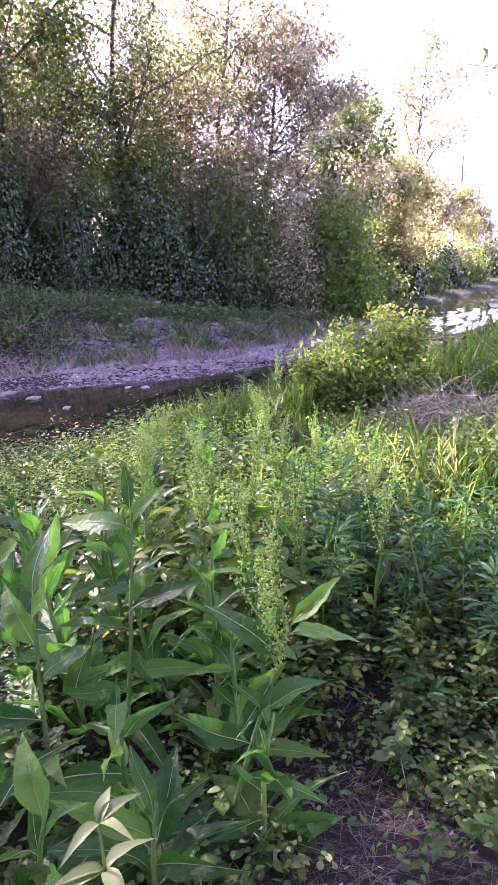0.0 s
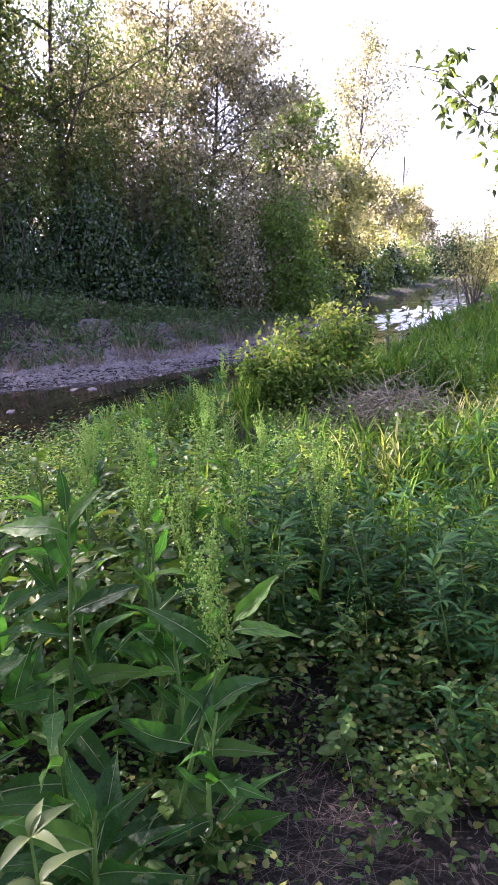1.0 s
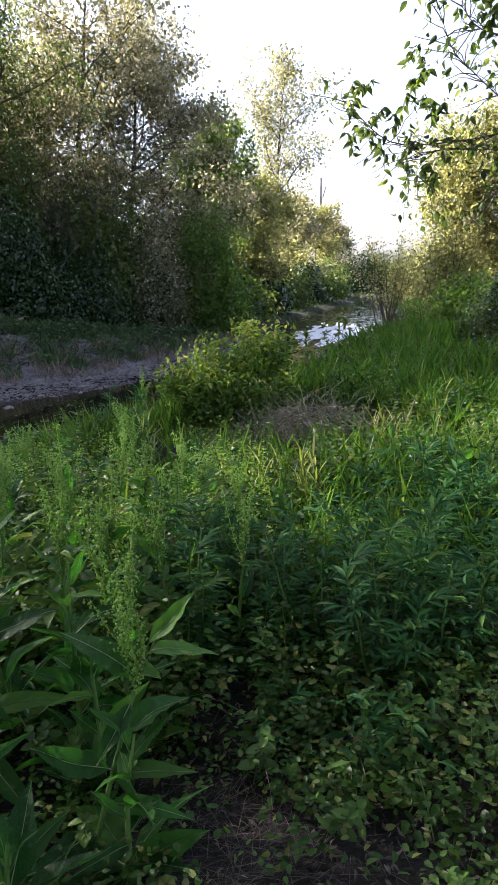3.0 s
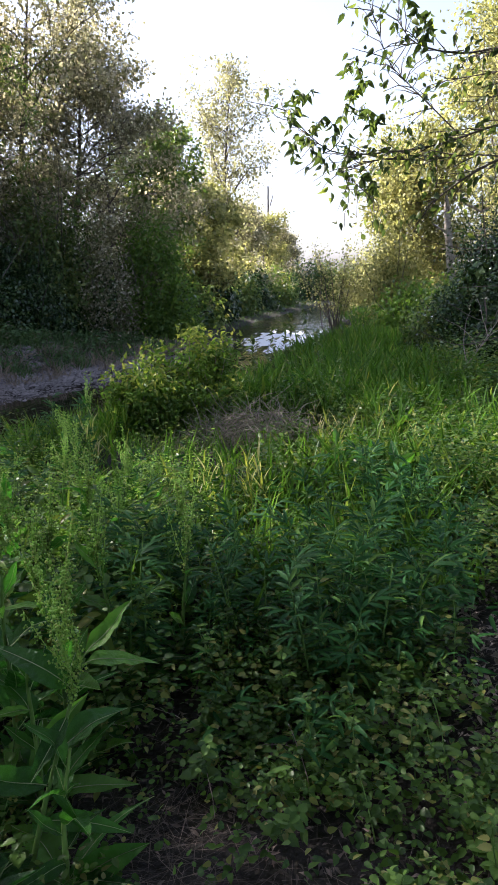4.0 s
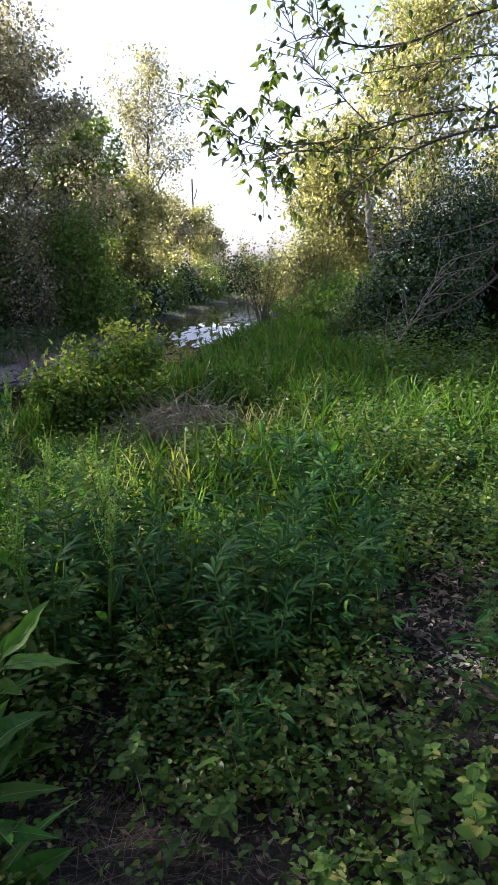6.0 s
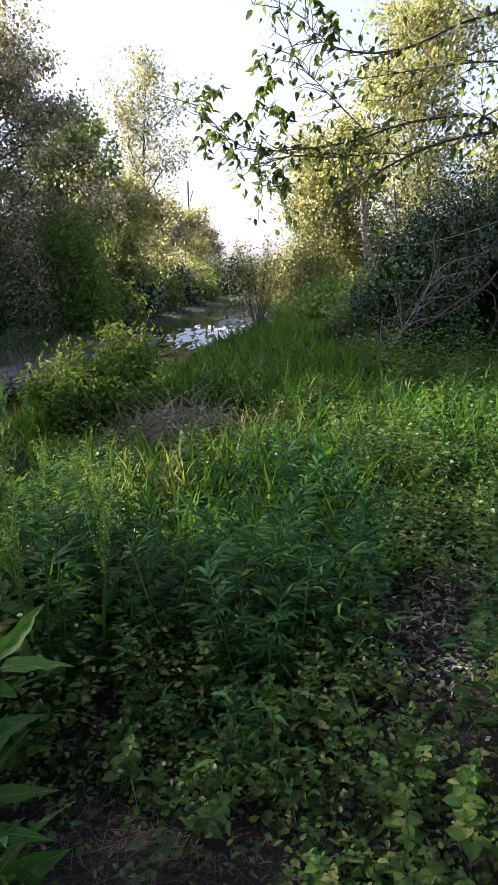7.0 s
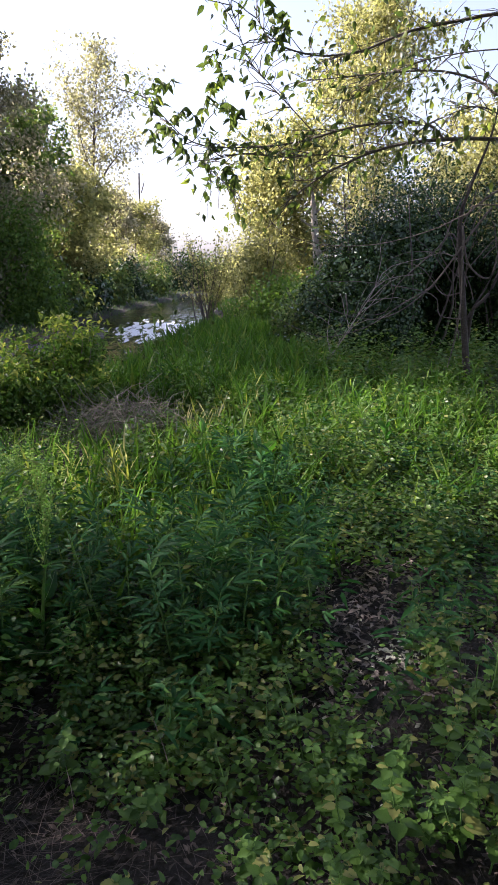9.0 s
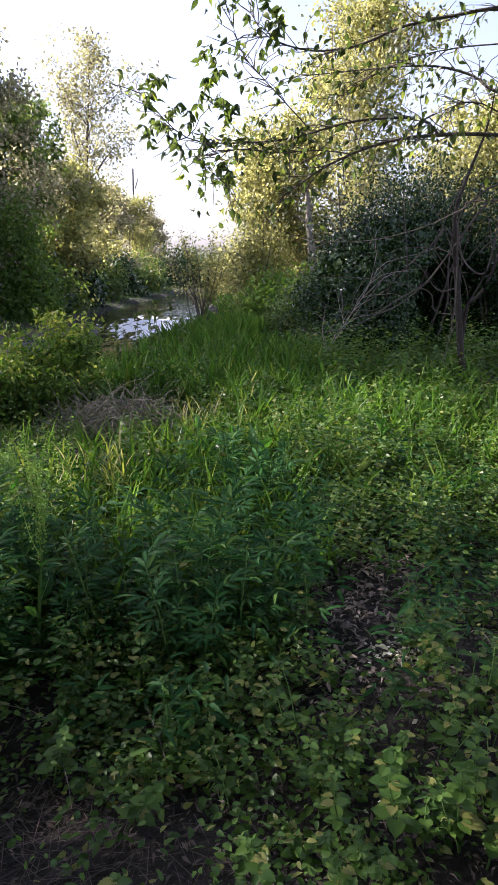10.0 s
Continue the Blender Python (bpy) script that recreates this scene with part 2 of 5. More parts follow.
def tube(geo, pts, radii, sides=5):
    pts, radii = np.asarray(pts, float), np.asarray(radii, float)
    tan = unit(np.gradient(pts, axis=0))
    ref = np.where(np.abs(tan[:, 2:3]) > 0.9, [[1.0, 0, 0]], [[0, 0, 1.0]])
    a = unit(np.cross(tan, ref))
    b = np.cross(tan, a)
    ang = np.linspace(0, 2 * np.pi, sides, endpoint=False)
    ring = np.cos(ang)[None, :, None] * a[:, None] + np.sin(ang)[None, :, None] * b[:, None]
    v = (pts[:, None] + ring * radii[:, None, None]).reshape(-1, 3)
    i = np.arange(len(pts) - 1)[:, None] * sides
    j = np.arange(sides)[None]
    k = (j + 1) % sides
    f = np.stack([i + j, i + k, i + sides + k, i + sides + j], -1).reshape(-1, 4)
    return geo.add(v, f)


def scatter(geo, template, at, ahead, up, size):
    """Copies of a leaf template (x across, y along, z out), each at a place with its own way, upper side and size."""
    v, f = template
    y = unit(ahead)
    x = unit(np.cross(y, up))
    z = np.cross(x, y)
    size = np.broadcast_to(np.asarray(size, float), (len(at),))[:, None, None]
    axes = np.stack([x, y, z], 1)
    out = np.asarray(at)[:, None] + np.einsum("kc,ncd->nkd", v, axes) * size
    faces = f[None] + (np.arange(len(at)) * len(v))[:, None, None]
    return geo.add(out.reshape(-1, 3), faces.reshape(-1, f.shape[1]))


def blade(stations, widths, sag=0.0, fold=0.15, wave=0.0):
    """A leaf of length 1 along y: three points across at every station; it droops by sag and its sides rise by fold."""
    s, w = np.asarray(stations, float), np.asarray(widths, float)
    mid = np.stack([0 * s, s, -sag * s**2], 1)
    rise = fold * w + wave * np.sin(s * 19.0)
    left = np.stack([-w, s, mid[:, 2] + rise], 1)
    right = np.stack([w, s, mid[:, 2] + fold * w - wave * np.sin(s * 17.0 + 1)], 1)
    v = np.stack([left, mid, right], 1).reshape(-1, 3)
    f = []
    for i in range(len(s) - 1):
        a = 3 * i
        f += [(a, a + 1, a + 4, a + 3), (a + 1, a + 2, a + 5, a + 4)]
    return v, np.array(f)


T_FAR = (np.array([(0, 0, 0), (-0.3, 0.5, 0.08), (0, 1, -0.05), (0.3, 0.5, 0.08)]), np.array([(0, 3, 2, 1)]))
T_SLIM = (np.array([(0, 0, 0), (-0.16, 0.45, 0.04), (0, 1, -0.1), (0.16, 0.45, 0.04)]), np.array([(0, 3, 2, 1)]))
T_IVY = blade((0, 0.12, 0.45, 0.75, 1.0), (0.05, 0.42, 0.38, 0.2, 0.0), 0.2, 0.22)
T_HANG = blade((0, 0.15, 0.45, 0.75, 1.0), (0.01, 0.15, 0.21, 0.12, 0.0), 0.4, 0.35)
T_KITE = (np.array([(0, 0, 0), (-0.3, 0.42, 0.09), (0, 0.5, -0.02), (0.3, 0.42, 0.09), (0, 1, -0.16)]), np.array([(0, 2, 1), (0, 3, 2), (1, 2, 4), (2, 3, 4)]))
T_NARROW = (T_KITE[0] * (0.5, 1, 1), T_KITE[1])
T_OVATE = blade((0, 0.15, 0.4, 0.72, 1.0), (0.01, 0.17, 0.26, 0.15, 0.0), 0.45, 0.45)
def outline(pts, cup=0.12, tip=-0.16):
    """A leaf from half of its outline, (across, along) from base to tip: a fan round its middle, the sides cupped upwards."""
    half = [(x, y, cup * abs(x) * 2 + tip * y * y) for x, y in pts]
    v = half + [(-x, y, z) for x, y, z in half[-2:0:-1]] + [(0, 0.46, tip * 0.2)]
    n = len(v) - 1
    return np.array(v), np.array([(i, n, (i + 1) % n) for i in range(n)])


ROUND = ((0, 0), (0.28, 0.22), (0.24, 0.62), (0, 1))
TOOTHED = ((0, 0.06), (0.2, 0.0), (0.36, 0.16), (0.35, 0.24), (0.42, 0.36), (0.37, 0.44), (0.38, 0.56), (0.28, 0.64), (0.27, 0.76), (0.14, 0.84), (0, 1))
T_ROUND = outline(ROUND)
T_SHRUB = outline(((0, 0), (0.17, 0.12), (0.26, 0.38), (0.13, 0.74), (0, 1)), 0.35, -0.3)
T_LANCE = outline(((0, 0), (0.12, 0.28), (0.1, 0.66), (0, 1)), 0.3, -0.3)


def lobed(lobes):
    """A leaf of toothed leaflets that spread from one point: (turn, length, width) each."""
    base, f0 = outline(TOOTHED)
    v, f = [], []
    for i, (turn, long, wide) in enumerate(lobes):
        c, s_ = math.cos(turn), math.sin(turn)
        p = base * (wide, long, long) + (0, 0.1, 0)
        v.append(np.stack([p[:, 0] * c + p[:, 1] * s_, p[:, 1] * c - p[:, 0] * s_, p[:, 2] - 0.004 * i], 1))
        f.append(f0 + i * len(base))
    return np.concatenate(v), np.concatenate(f)


T_GRASS = (np.array([(-0.02, 0, 0), (0.02, 0, 0), (-0.02, 0.55, -0.06), (0.02, 0.55, -0.06), (0, 1, -0.32)]), np.array([(0, 1, 3), (0, 3, 2), (2, 3, 4)]))
T_BROAD = (np.array([(-0.03, 0, 0), (0.03, 0, 0), (-0.055, 0.5, -0.08), (0, 0.5, -0.12), (0.055, 0.5, -0.08), (0, 1, -0.45)]), np.array([(0, 3, 2), (0, 1, 3), (1, 4, 3), (2, 3, 5), (3, 4, 5)]))
T_BLADE = (T_BROAD[0] * (0.5, 1, 0.8), T_BROAD[1])
T_FLAG = (T_BROAD[0] * (0.95, 1, 1.1), T_BROAD[1])
T_BERRY = (np.array([(0, 0, 0.5), (0.5, 0, 0), (0, 0.5, 0), (-0.5, 0, 0), (0, -0.5, 0), (0, 0, -0.5)]),
           np.array([(0, 1, 2), (0, 2, 3), (0, 3, 4), (0, 4, 1), (5, 2, 1), (5, 3, 2), (5, 4, 3), (5, 1, 4)]))


def wander(g, p, d, length, n, stray, lift):
    """A crooked line of n steps from p towards d."""
    p, d, out = np.array(p, float), unit(d), [np.array(p, float)]
    for _ in range(n):
        d = unit(d + g.normal(0, stray, 3) + (0, 0, lift))
        p = p + d * length / n
        out.append(p)
    return np.array(out)


# ---- the lie of the land ----
MID = np.array([(-30, -18), (-20, -7), (-12.3, 2), (-7.4, 7.6), (-4.9, 11.6), (-3.0, 16), (-1.75, 22), (-1.9, 30), (-1.0, 40), (1.6, 55), (12, 78), (40, 120)], float)
HALF = np.array([3, 3.6, 4.2, 4.0, 2.0, 1.4, 1.6, 2.3, 2.2, 2.2, 2.5, 3.0])
WIDER = np.array([1.0, 0.2, -0.4, -0.3, 1.5, 0.75, 0.1, 0, 0, 0, 0, 0])    # more width towards the near bank
WATER_Z = -0.6


def stream(x, y):
    """For places: the distance from the stream's middle (positive on the near bank), its half width and how far along."""
    p = np.stack([np.ravel(x), np.ravel(y)], 1).astype(float)
    best = np.full(len(p), 1e9)
    side, half, along = np.zeros(len(p)), np.zeros(len(p)), np.zeros(len(p))
    for i in range(len(MID) - 1):
        a, e = MID[i], MID[i + 1] - MID[i]
        t = np.clip(((p - a) @ e) / (e @ e), 0, 1)
        off = p - a - t[:, None] * e
        d = np.hypot(off[:, 0], off[:, 1])
        near = d < best
        best = np.where(near, d, best)
        side = np.where(near, np.sign(e[1] * off[:, 0] - e[0] * off[:, 1]), side)
        h = HALF[i] + t * (HALF[i + 1] - HALF[i]) + np.where(e[1] * off[:, 0] - e[0] * off[:, 1] > 0, WIDER[i] + t * (WIDER[i + 1] - WIDER[i]), 0)
        half = np.where(near, h, half)
        along = np.where(near, i + t, along)
    return best * side, half, along


def ease(a, b, v):
    t = np.clip((v - a) / (b - a), 0, 1)
    return t * t * (3 - 2 * t)


def ground_z(x, y):
    d, half, along = stream(x, y)
    x, y = np.ravel(x).astype(float), np.ravel(y).astype(float)
    e = np.abs(d) - half
    near = -0.95 + 0.95 * ease(-0.7, 1.1, e)
    top = np.interp(along, [3, 4, 5, 6, 7], [1.25, 0.95, 0.35, -0.15, -0.25])
    far = -0.85 + 0.4 * ease(-0.8, 0.9, e) + (top + 0.45) * ease(0.9, 6.3, e) + 1.0 * ease(6.5, 14, e)
    z = np.where(d > 0, near, far)
    bumps = 0.035 * np.sin(x * 2.1 + 1.3 * np.sin(y * 1.7)) + 0.03 * np.sin(y * 2.7 + x) + 0.015 * np.sin(x * 7.3) * np.sin(y * 6.1)
    return z + bumps * ease(-0.6, 0.6, e)


def gz(x, y):
    return float(ground_z([x], [y])[0])


def spread(lo, hi, step, ratio, far):
    inner = list(np.arange(lo, hi + 1e-6, step))
    out, s = inner[-1], step
    while out < far:
        s *= ratio
        out += s
        inner.append(out)
    out, s = lo, step
    while out > -far:
        s *= ratio
        out -= s
        inner.insert(0, out)
    return np.array(inner)


gx, gy = spread(-18, 9, 0.25, 1.22, 3000), spread(-3, 40, 0.25, 1.22, 3000)
XX, YY = np.meshgrid(gx, gy)
gv = np.stack([XX.ravel(), YY.ravel(), ground_z(XX, YY)], 1)
ri, ci = np.meshgrid(np.arange(len(gy) - 1), np.arange(len(gx) - 1), indexing="ij")
ga = (ri * len(gx) + ci).ravel()
tagged(part("ground", Geo().add(gv, np.stack([ga, ga + 1, ga + 1 + len(gx), ga + len(gx)], 1)), M_SOIL),
       "dark damp soil of a stream bank strewn with straw", "ground", kind="structure")

wl, wr = [], []
for i, (c, h, w) in enumerate(zip(MID, HALF, WIDER)):
    e = unit(MID[min(i + 1, len(MID) - 1)] - MID[max(i - 1, 0)])
    side = np.array([e[1], -e[0]])
    wl.append((*(c - side * (h + 1.2)), WATER_Z))
    wr.append((*(c + side * (h + w + 0.6)), WATER_Z))
wn_ = len(wl)
wf = [(i, wn_ + i, wn_ + i + 1, i + 1) for i in range(wn_ - 1)]
tagged(part("water", Geo().add(np.array(wl + wr), wf), M_WATER), "shallow dark brown stream with a rippled surface", "water", kind="structure")


# ---- trees and bushes ----
def random_ways(g, n, down=0.0):
    v = g.normal(0, 1, (n, 3))
    v[:, 2] -= down
    return unit(v)


def tree(name, at, height, reach, label, leaf, bark, seed, lean=(0, 0), limbs=9, bare=0.3, leaves=12000, leaf_size=0.09,
         template=T_FAR, clump=0.28, radius=0.12, lift=0.08, group="", blossom=0, sub=6, down=0.4):
    """A trunk that tapers, crooked limbs that fork into branches and twigs, and leaves in clumps along the twigs."""
    g = np.random.default_rng(seed)
    root = thing(name, Matrix.Translation((at[0], at[1], gz(*at) - 0.05)), label, "tree", group)
    n = 9
    line = wander(g, (0, 0, 0), (lean[0], lean[1], 1), height * 0.93, n, 0.06, 0.05)
    rad = radius * np.linspace(1, 0.12, n + 1)
    rad[0] *= 1.35
    part("trunk", tube(Geo(), line, rad, 8), bark, root)
    seats, ways, wood = [], [], Geo()
    for i in range(limbs):
        f = bare + (1 - bare) * (i + 0.6) / limbs
        k = min(int(f * n), n - 1)
        p = line[k] + (line[k + 1] - line[k]) * (f * n - k)
        turn = i * 2.4 + g.uniform(-0.4, 0.4)
        long = reach * (0.55 + 0.6 * math.sin(math.pi * min(0.95, 0.18 + 0.75 * (f - bare) / (1 - bare)))) * g.uniform(0.75, 1.1)
        up = 0.35 + 0.7 * (f - bare)
        limb = wander(g, p, (math.cos(turn), math.sin(turn), up), long, 6, 0.16, lift)
        r0 = radius * (1 - 0.85 * f) * 0.6
        part("limb", tube(Geo(), limb, np.linspace(r0, r0 * 0.2, 7), 5), bark, root)
        for j in range(sub):
            q = limb[1 + (j * 5) // sub] + (limb[2 + (j * 5) // sub] - limb[1 + (j * 5) // sub]) * g.uniform(0, 1)
            d = unit(limb[-1] - limb[0]) * 0.7 + g.normal(0, 0.6, 3)
            br = wander(g, q, d, long * g.uniform(0.3, 0.55), 4, 0.22, lift * 0.5)
            tube(wood, br, np.linspace(r0 * 0.35, r0 * 0.1, 5), 4)
            for _ in range(4):
                s = br[g.integers(1, 5)]
                tw = wander(g, s, unit(br[-1] - br[0]) + g.normal(0, 0.7, 3), long * 0.2, 3, 0.25, -0.02)
                tube(wood, tw, np.linspace(r0 * 0.1, r0 * 0.05, 4) + 0.002, 3)
                seats += [tw[1], tw[2], tw[3]]
                ways += [tw[2] - tw[1]] * 3
            seats += list(br[2:])
            ways += [br[-1] - br[0]] * len(br[2:])
    tagged(part("branchwork", wood, bark, root), kind="stuff")
    seats, ways = np.array(seats), unit(np.array(ways))
    pick = g.integers(0, len(seats), leaves)
    pos = seats[pick] + g.normal(0, clump, (leaves, 3)) * (1, 1, 0.8)
    crown = scatter(Geo(), template, pos, unit(ways[pick] * 0.4 + random_ways(g, leaves, down)), random_ways(g, leaves, -1.2), leaf_size * g.uniform(0.6, 1.35, leaves))
    part("crown", crown, leaf, root)
    if blossom:
        pick = g.integers(0, len(seats), blossom)
        pos = seats[pick] + g.normal(0, clump, (blossom, 3))
        part("blossom", scatter(Geo(), T_FAR, pos, random_ways(g, blossom), random_ways(g, blossom), 0.09 * g.uniform(0.6, 1.4, blossom)), M_BLOSSOM, root)
    return root


def bush(name, at, size, label, leaf, seed, leaves=9000, leaf_size=0.1, template=T_IVY, stems=9, droop=0.9, depth=0.5, group="", lumps=0.28, blossom=0, hollow=None, ragged=0.05, many=44):
    """A thicket: stems from the ground and leaves in a ragged shell of lumps, hanging outwards."""
    g = np.random.default_rng(seed)
    rx, ry, h = size
    root = thing(name, Matrix.Translation((at[0], at[1], gz(*at) - 0.05)), label, "bush", group)
    for i in range(stems):
        a = g.uniform(0, 2 * np.pi)
        r = g.uniform(0.2, 0.75)
        line = wander(g, (rx * 0.25 * math.cos(a), ry * 0.25 * math.sin(a), 0), (math.cos(a) * r * rx / h, math.sin(a) * r * ry / h, 1), h * g.uniform(0.7, 0.97), 6, 0.12, 0.0)
        part("stem", tube(Geo(), line, np.linspace(0.028, 0.006, 7), 5), M_BARK, root)
    centres = random_ways(g, many) * g.uniform(0.5, 0.85, (many, 1))
    centres[:, 2] = np.abs(centres[:, 2])
    sizes = g.uniform(lumps * 0.7, lumps * 1.7, many)
    k = g.integers(0, many, leaves)
    out = random_ways(g, leaves)
    p = centres[k] + out * (sizes[k] * (1 - depth * g.uniform(0, 1, leaves) ** 2))[:, None]
    p[:, 2] = np.abs(p[:, 2])
    if hollow is not None:
        keep = np.linalg.norm((p - np.array(hollow[:3])) / np.array(hollow[3]), axis=1) > 1
        p, out = p[keep], out[keep]
    n = len(p)
    ways = unit(out * 0.6 + random_ways(g, n) * 0.9 + (0, 0, -droop))
    part("foliage", scatter(Geo(), template, p * (rx, ry, h) + g.normal(0, ragged, (n, 3)), ways, unit(out + random_ways(g, n) * 0.8 + (0, 0, 0.4)), leaf_size * g.uniform(0.6, 1.3, n)), leaf, root)
    deep = (900 + leaves // 25) * 2
    q = random_ways(g, deep) * g.uniform(0.3, 0.7, (deep, 1))
    q[:, 2] = np.abs(q[:, 2])
    if hollow is not None:
        q = q[np.linalg.norm((q - np.array(hollow[:3])) / np.array(hollow[3]), axis=1) > 1.15]
    part("inner_foliage", scatter(Geo(), T_FAR, q * (rx, ry, h), random_ways(g, len(q), 1.0), q + random_ways(g, len(q)) * 0.4, 0.1 * min(rx, ry, h)), leaf, root)
    if blossom:
        q = p[g.integers(0, n, blossom)] * (rx, ry, h) * 1.02
        part("blossom", scatter(Geo(), T_FAR, q, random_ways(g, blossom), random_ways(g, blossom), 0.1 * g.uniform(0.6, 1.5, blossom)), M_BLOSSOM, root)
    return root


# thickets hung with ivy at the top of the far bank
for i, (x, y, rx, h) in enumerate(((-18.6, 12.4, 2.6, 4.4), (-16.6, 14.4, 2.3, 3.6), (-14.9, 16.6, 2.4, 4.6), (-13.0, 18.2, 2.2, 3.7), (-11.2, 19.9, 2.3, 4.3), (-9.6, 21.4, 1.9, 3.4), (-8.2, 22.9, 1.6, 3.3))):
    bush("ivy_thicket", (x, y), (rx, rx * 0.8, h), "dense dark thicket hung with ivy on the far bank", M_IVY, 100 + i, 23000, 0.11, T_SLIM if i % 2 else T_FAR, 8, 1.0, 0.45, "thickets along the far bank", 0.17, 0, None, 0.05, 42)
bush("round_bush", (-6.1, 24.2), (1.7, 1.7, 4.2), "fresh green leafy bush at the foot of the trees", M_FRESH, 120, 13000, 0.14, T_FAR, 8, 0.6, ragged=0.12)
bush("blossom_bush", (-7.6, 22.8), (1.3, 1.2, 4.6), "bush with white blossom in front of tall willows", M_WILLOW, 121, 6000, 0.12, T_FAR, 8, 0.4, blossom=900, ragged=0.2)

for i, (x, y, h) in enumerate(((-20.6, 14.6, 7.0), (-17.9, 17.0, 7.4), (-15.2, 19.2, 7.0), (-12.6, 21.4, 7.2), (-10.4, 23.4, 6.6), (-9.2, 22.7, 6.0))):
    bush("hazel_thicket", (x, y), (2.2, 1.9, h), "tall tangled brown-green thicket under the willows", M_WILLOW if i not in (1, 3, 5) else M_GREENTREE, 140 + i, 15000, 0.145, T_FAR, 12, 0.6, 0.6, "tall thickets on the far bank", 0.24, 300, None, 0.16, 60)
# tall trees behind the thickets
for i, (x, y, h, reach) in enumerate(((-22.0, 14.0, 11.0, 4.4), (-19.2, 17.4, 15.2, 4.4), (-16.4, 19.6, 13.5, 4.4), (-13.4, 22.0, 13.5, 4.2), (-11.4, 25.0, 13.2, 3.8), (-9.5, 25.2, 11.0, 2.9))):
    tree("willow_tree", (x, y), h, reach, "tall thinly leaved willow with brownish grey spring foliage", M_WILLOW if i not in (1, 2, 3) else M_GREENTREE, M_BARK, 200 + i, (0.03, -0.03), 20, 0.14, (9000, 46000, 44000, 44000, 20000, 9000)[i], 0.155, T_SLIM if i % 2 else T_FAR, 0.27, 0.17, 0.07, "willows on the far bank", 4200 if i > 2 else 1600, 7)
# the first two stand unseen at the left, added to shade the near bank
for i, (x, y, h, reach, m) in enumerate(((-16.0, 8.2, 12.0, 3.4, M_WILLOW), (-17.5, 4.4, 12.0, 3.6, M_WILLOW), (-24.0, 20.0, 10.0, 3.6, M_GREENTREE), (-19.0, 23.5, 9.2, 3.6, M_WILLOW), (-15.2, 27.5, 9.4, 3.6, M_WILLOW))):
    tree("willow_tree", (x, y), h, reach, "tall leafy willow added beside or behind others on the far bank", m, M_BARK, 210 + i, (0, 0), 12, 0.15, (5500, 12000, 7000, 15000, 15000)[i], 0.24, T_FAR, 0.5, 0.17, 0.07, "willows on the far bank", 0, 6)
for i, (x, y, h, reach, m) in enumerate(((-8.2, 26.3, 9.6, 3.0, M_WILLOW), (-7.6, 29.5, 7.4, 2.2, M_GREENTREE), (-8.4, 35.0, 8.8, 3.0, M_GREENTREE), (-6.9, 35, 6.2, 1.9, M_YELLOWTREE), (-7.4, 43, 7.0, 2.4, M_YELLOWTREE), (-6.4, 50, 6.6, 2.3, M_WILLOW), (-5.2, 58, 6.2, 2.4, M_YELLOWTREE), (-3.6, 66, 5.6, 2.6, M_WILLOW))):
    tree("bank_tree", (x, y), h, reach, "small leafy tree in evening sun along the far bank", m, M_BARK, 230 + i, (0.02, 0), 12 if i else 17, 0.08, (17000, 18000)[i] if i < 2 else 9500, 0.17 if i < 2 else 0.22, T_FAR, 0.28, 0.1, 0.06, "trees along the far bank", 0, 5)
for i, (x, y, r, h) in enumerate(((-6.7, 27, 1.7, 2.6), (-6.3, 31, 1.7, 2.4), (-6.0, 35.5, 1.9, 2.6), (-5.6, 41, 2.0, 2.8), (-5.0, 47, 2.2, 2.9), (-4.2, 54, 2.6, 3.0), (-2.2, 64, 3.0, 3.4), (2.0, 70, 3.6, 3.8), (7.0, 70, 4.0, 5.0), (0.2, 66, 2.2, 4.2))):
    bush("bank_bush", (x, y), (r, r, h), "low dark bush overhanging the water's edge", M_GREENTREE if i % 2 else M_IVY, 260 + i, 4000, 0.24, T_FAR, 6, 0.7, group="bushes along the far bank", ragged=0.25)

# the thin pale tree that leans, and a dead trunk near it
tree("slender_poplar", (-6.9, 45), 13.9, 3.1, "slender leaning poplar with thin sunlit yellow-green leaves", M_POPLAR, M_BARK, 300, (0.17, 0), 19, 0.34, 8200, 0.2, T_FAR, 0.34, 0.2, 0.14)
dead = thing("dead_tree", Matrix.Translation((-4.9, 60, gz(-4.9, 60))), "bare thin dead tree standing above bushes", "tree")
part("trunk", tube(Geo(), wander(np.random.default_rng(5), (0, 0, 0), (0.06, 0, 1), 9.6, 8, 0.02, 0), np.linspace(0.13, 0.07, 9), 6), M_BARK, dead)
part("stub", tube(Geo(), [(0.5, 0, 8.0), (0.7, 0, 8.6), (0.8, 0.1, 9.0)], [0.05, 0.04, 0.02], 5), M_BARK, dead)

# right-hand bank, far
g = np.random.default_rng(310)
sapling = thing("sapling", Matrix.Translation((0.45, 26, gz(0.45, 26) - 0.05)), "bushy young sapling with many thin upright stems by water", "tree")
young, tips = Geo(), []
for i in range(13):
    line = wander(g, (g.normal(0, 0.12), g.normal(0, 0.12), 0), (g.normal(0, 0.24), g.normal(0, 0.2), 1), g.uniform(2.2, 3.7), 8, 0.07, 0.03)
    part("stem", tube(Geo(), line, np.linspace(0.028, 0.006, 9), 5), M_BARK, sapling)
    for k in range(3, 9):
        tw = wander(g, line[k], g.normal(0, 0.7, 3) + (0, 0, 0.8), g.uniform(0.3, 0.7), 3, 0.15, 0.0)
        tube(young, tw, np.linspace(0.008, 0.003, 4), 3)
        tips += [*tw[1:], line[k]]
tagged(part("branchwork", young, M_BARK, sapling), kind="stuff")
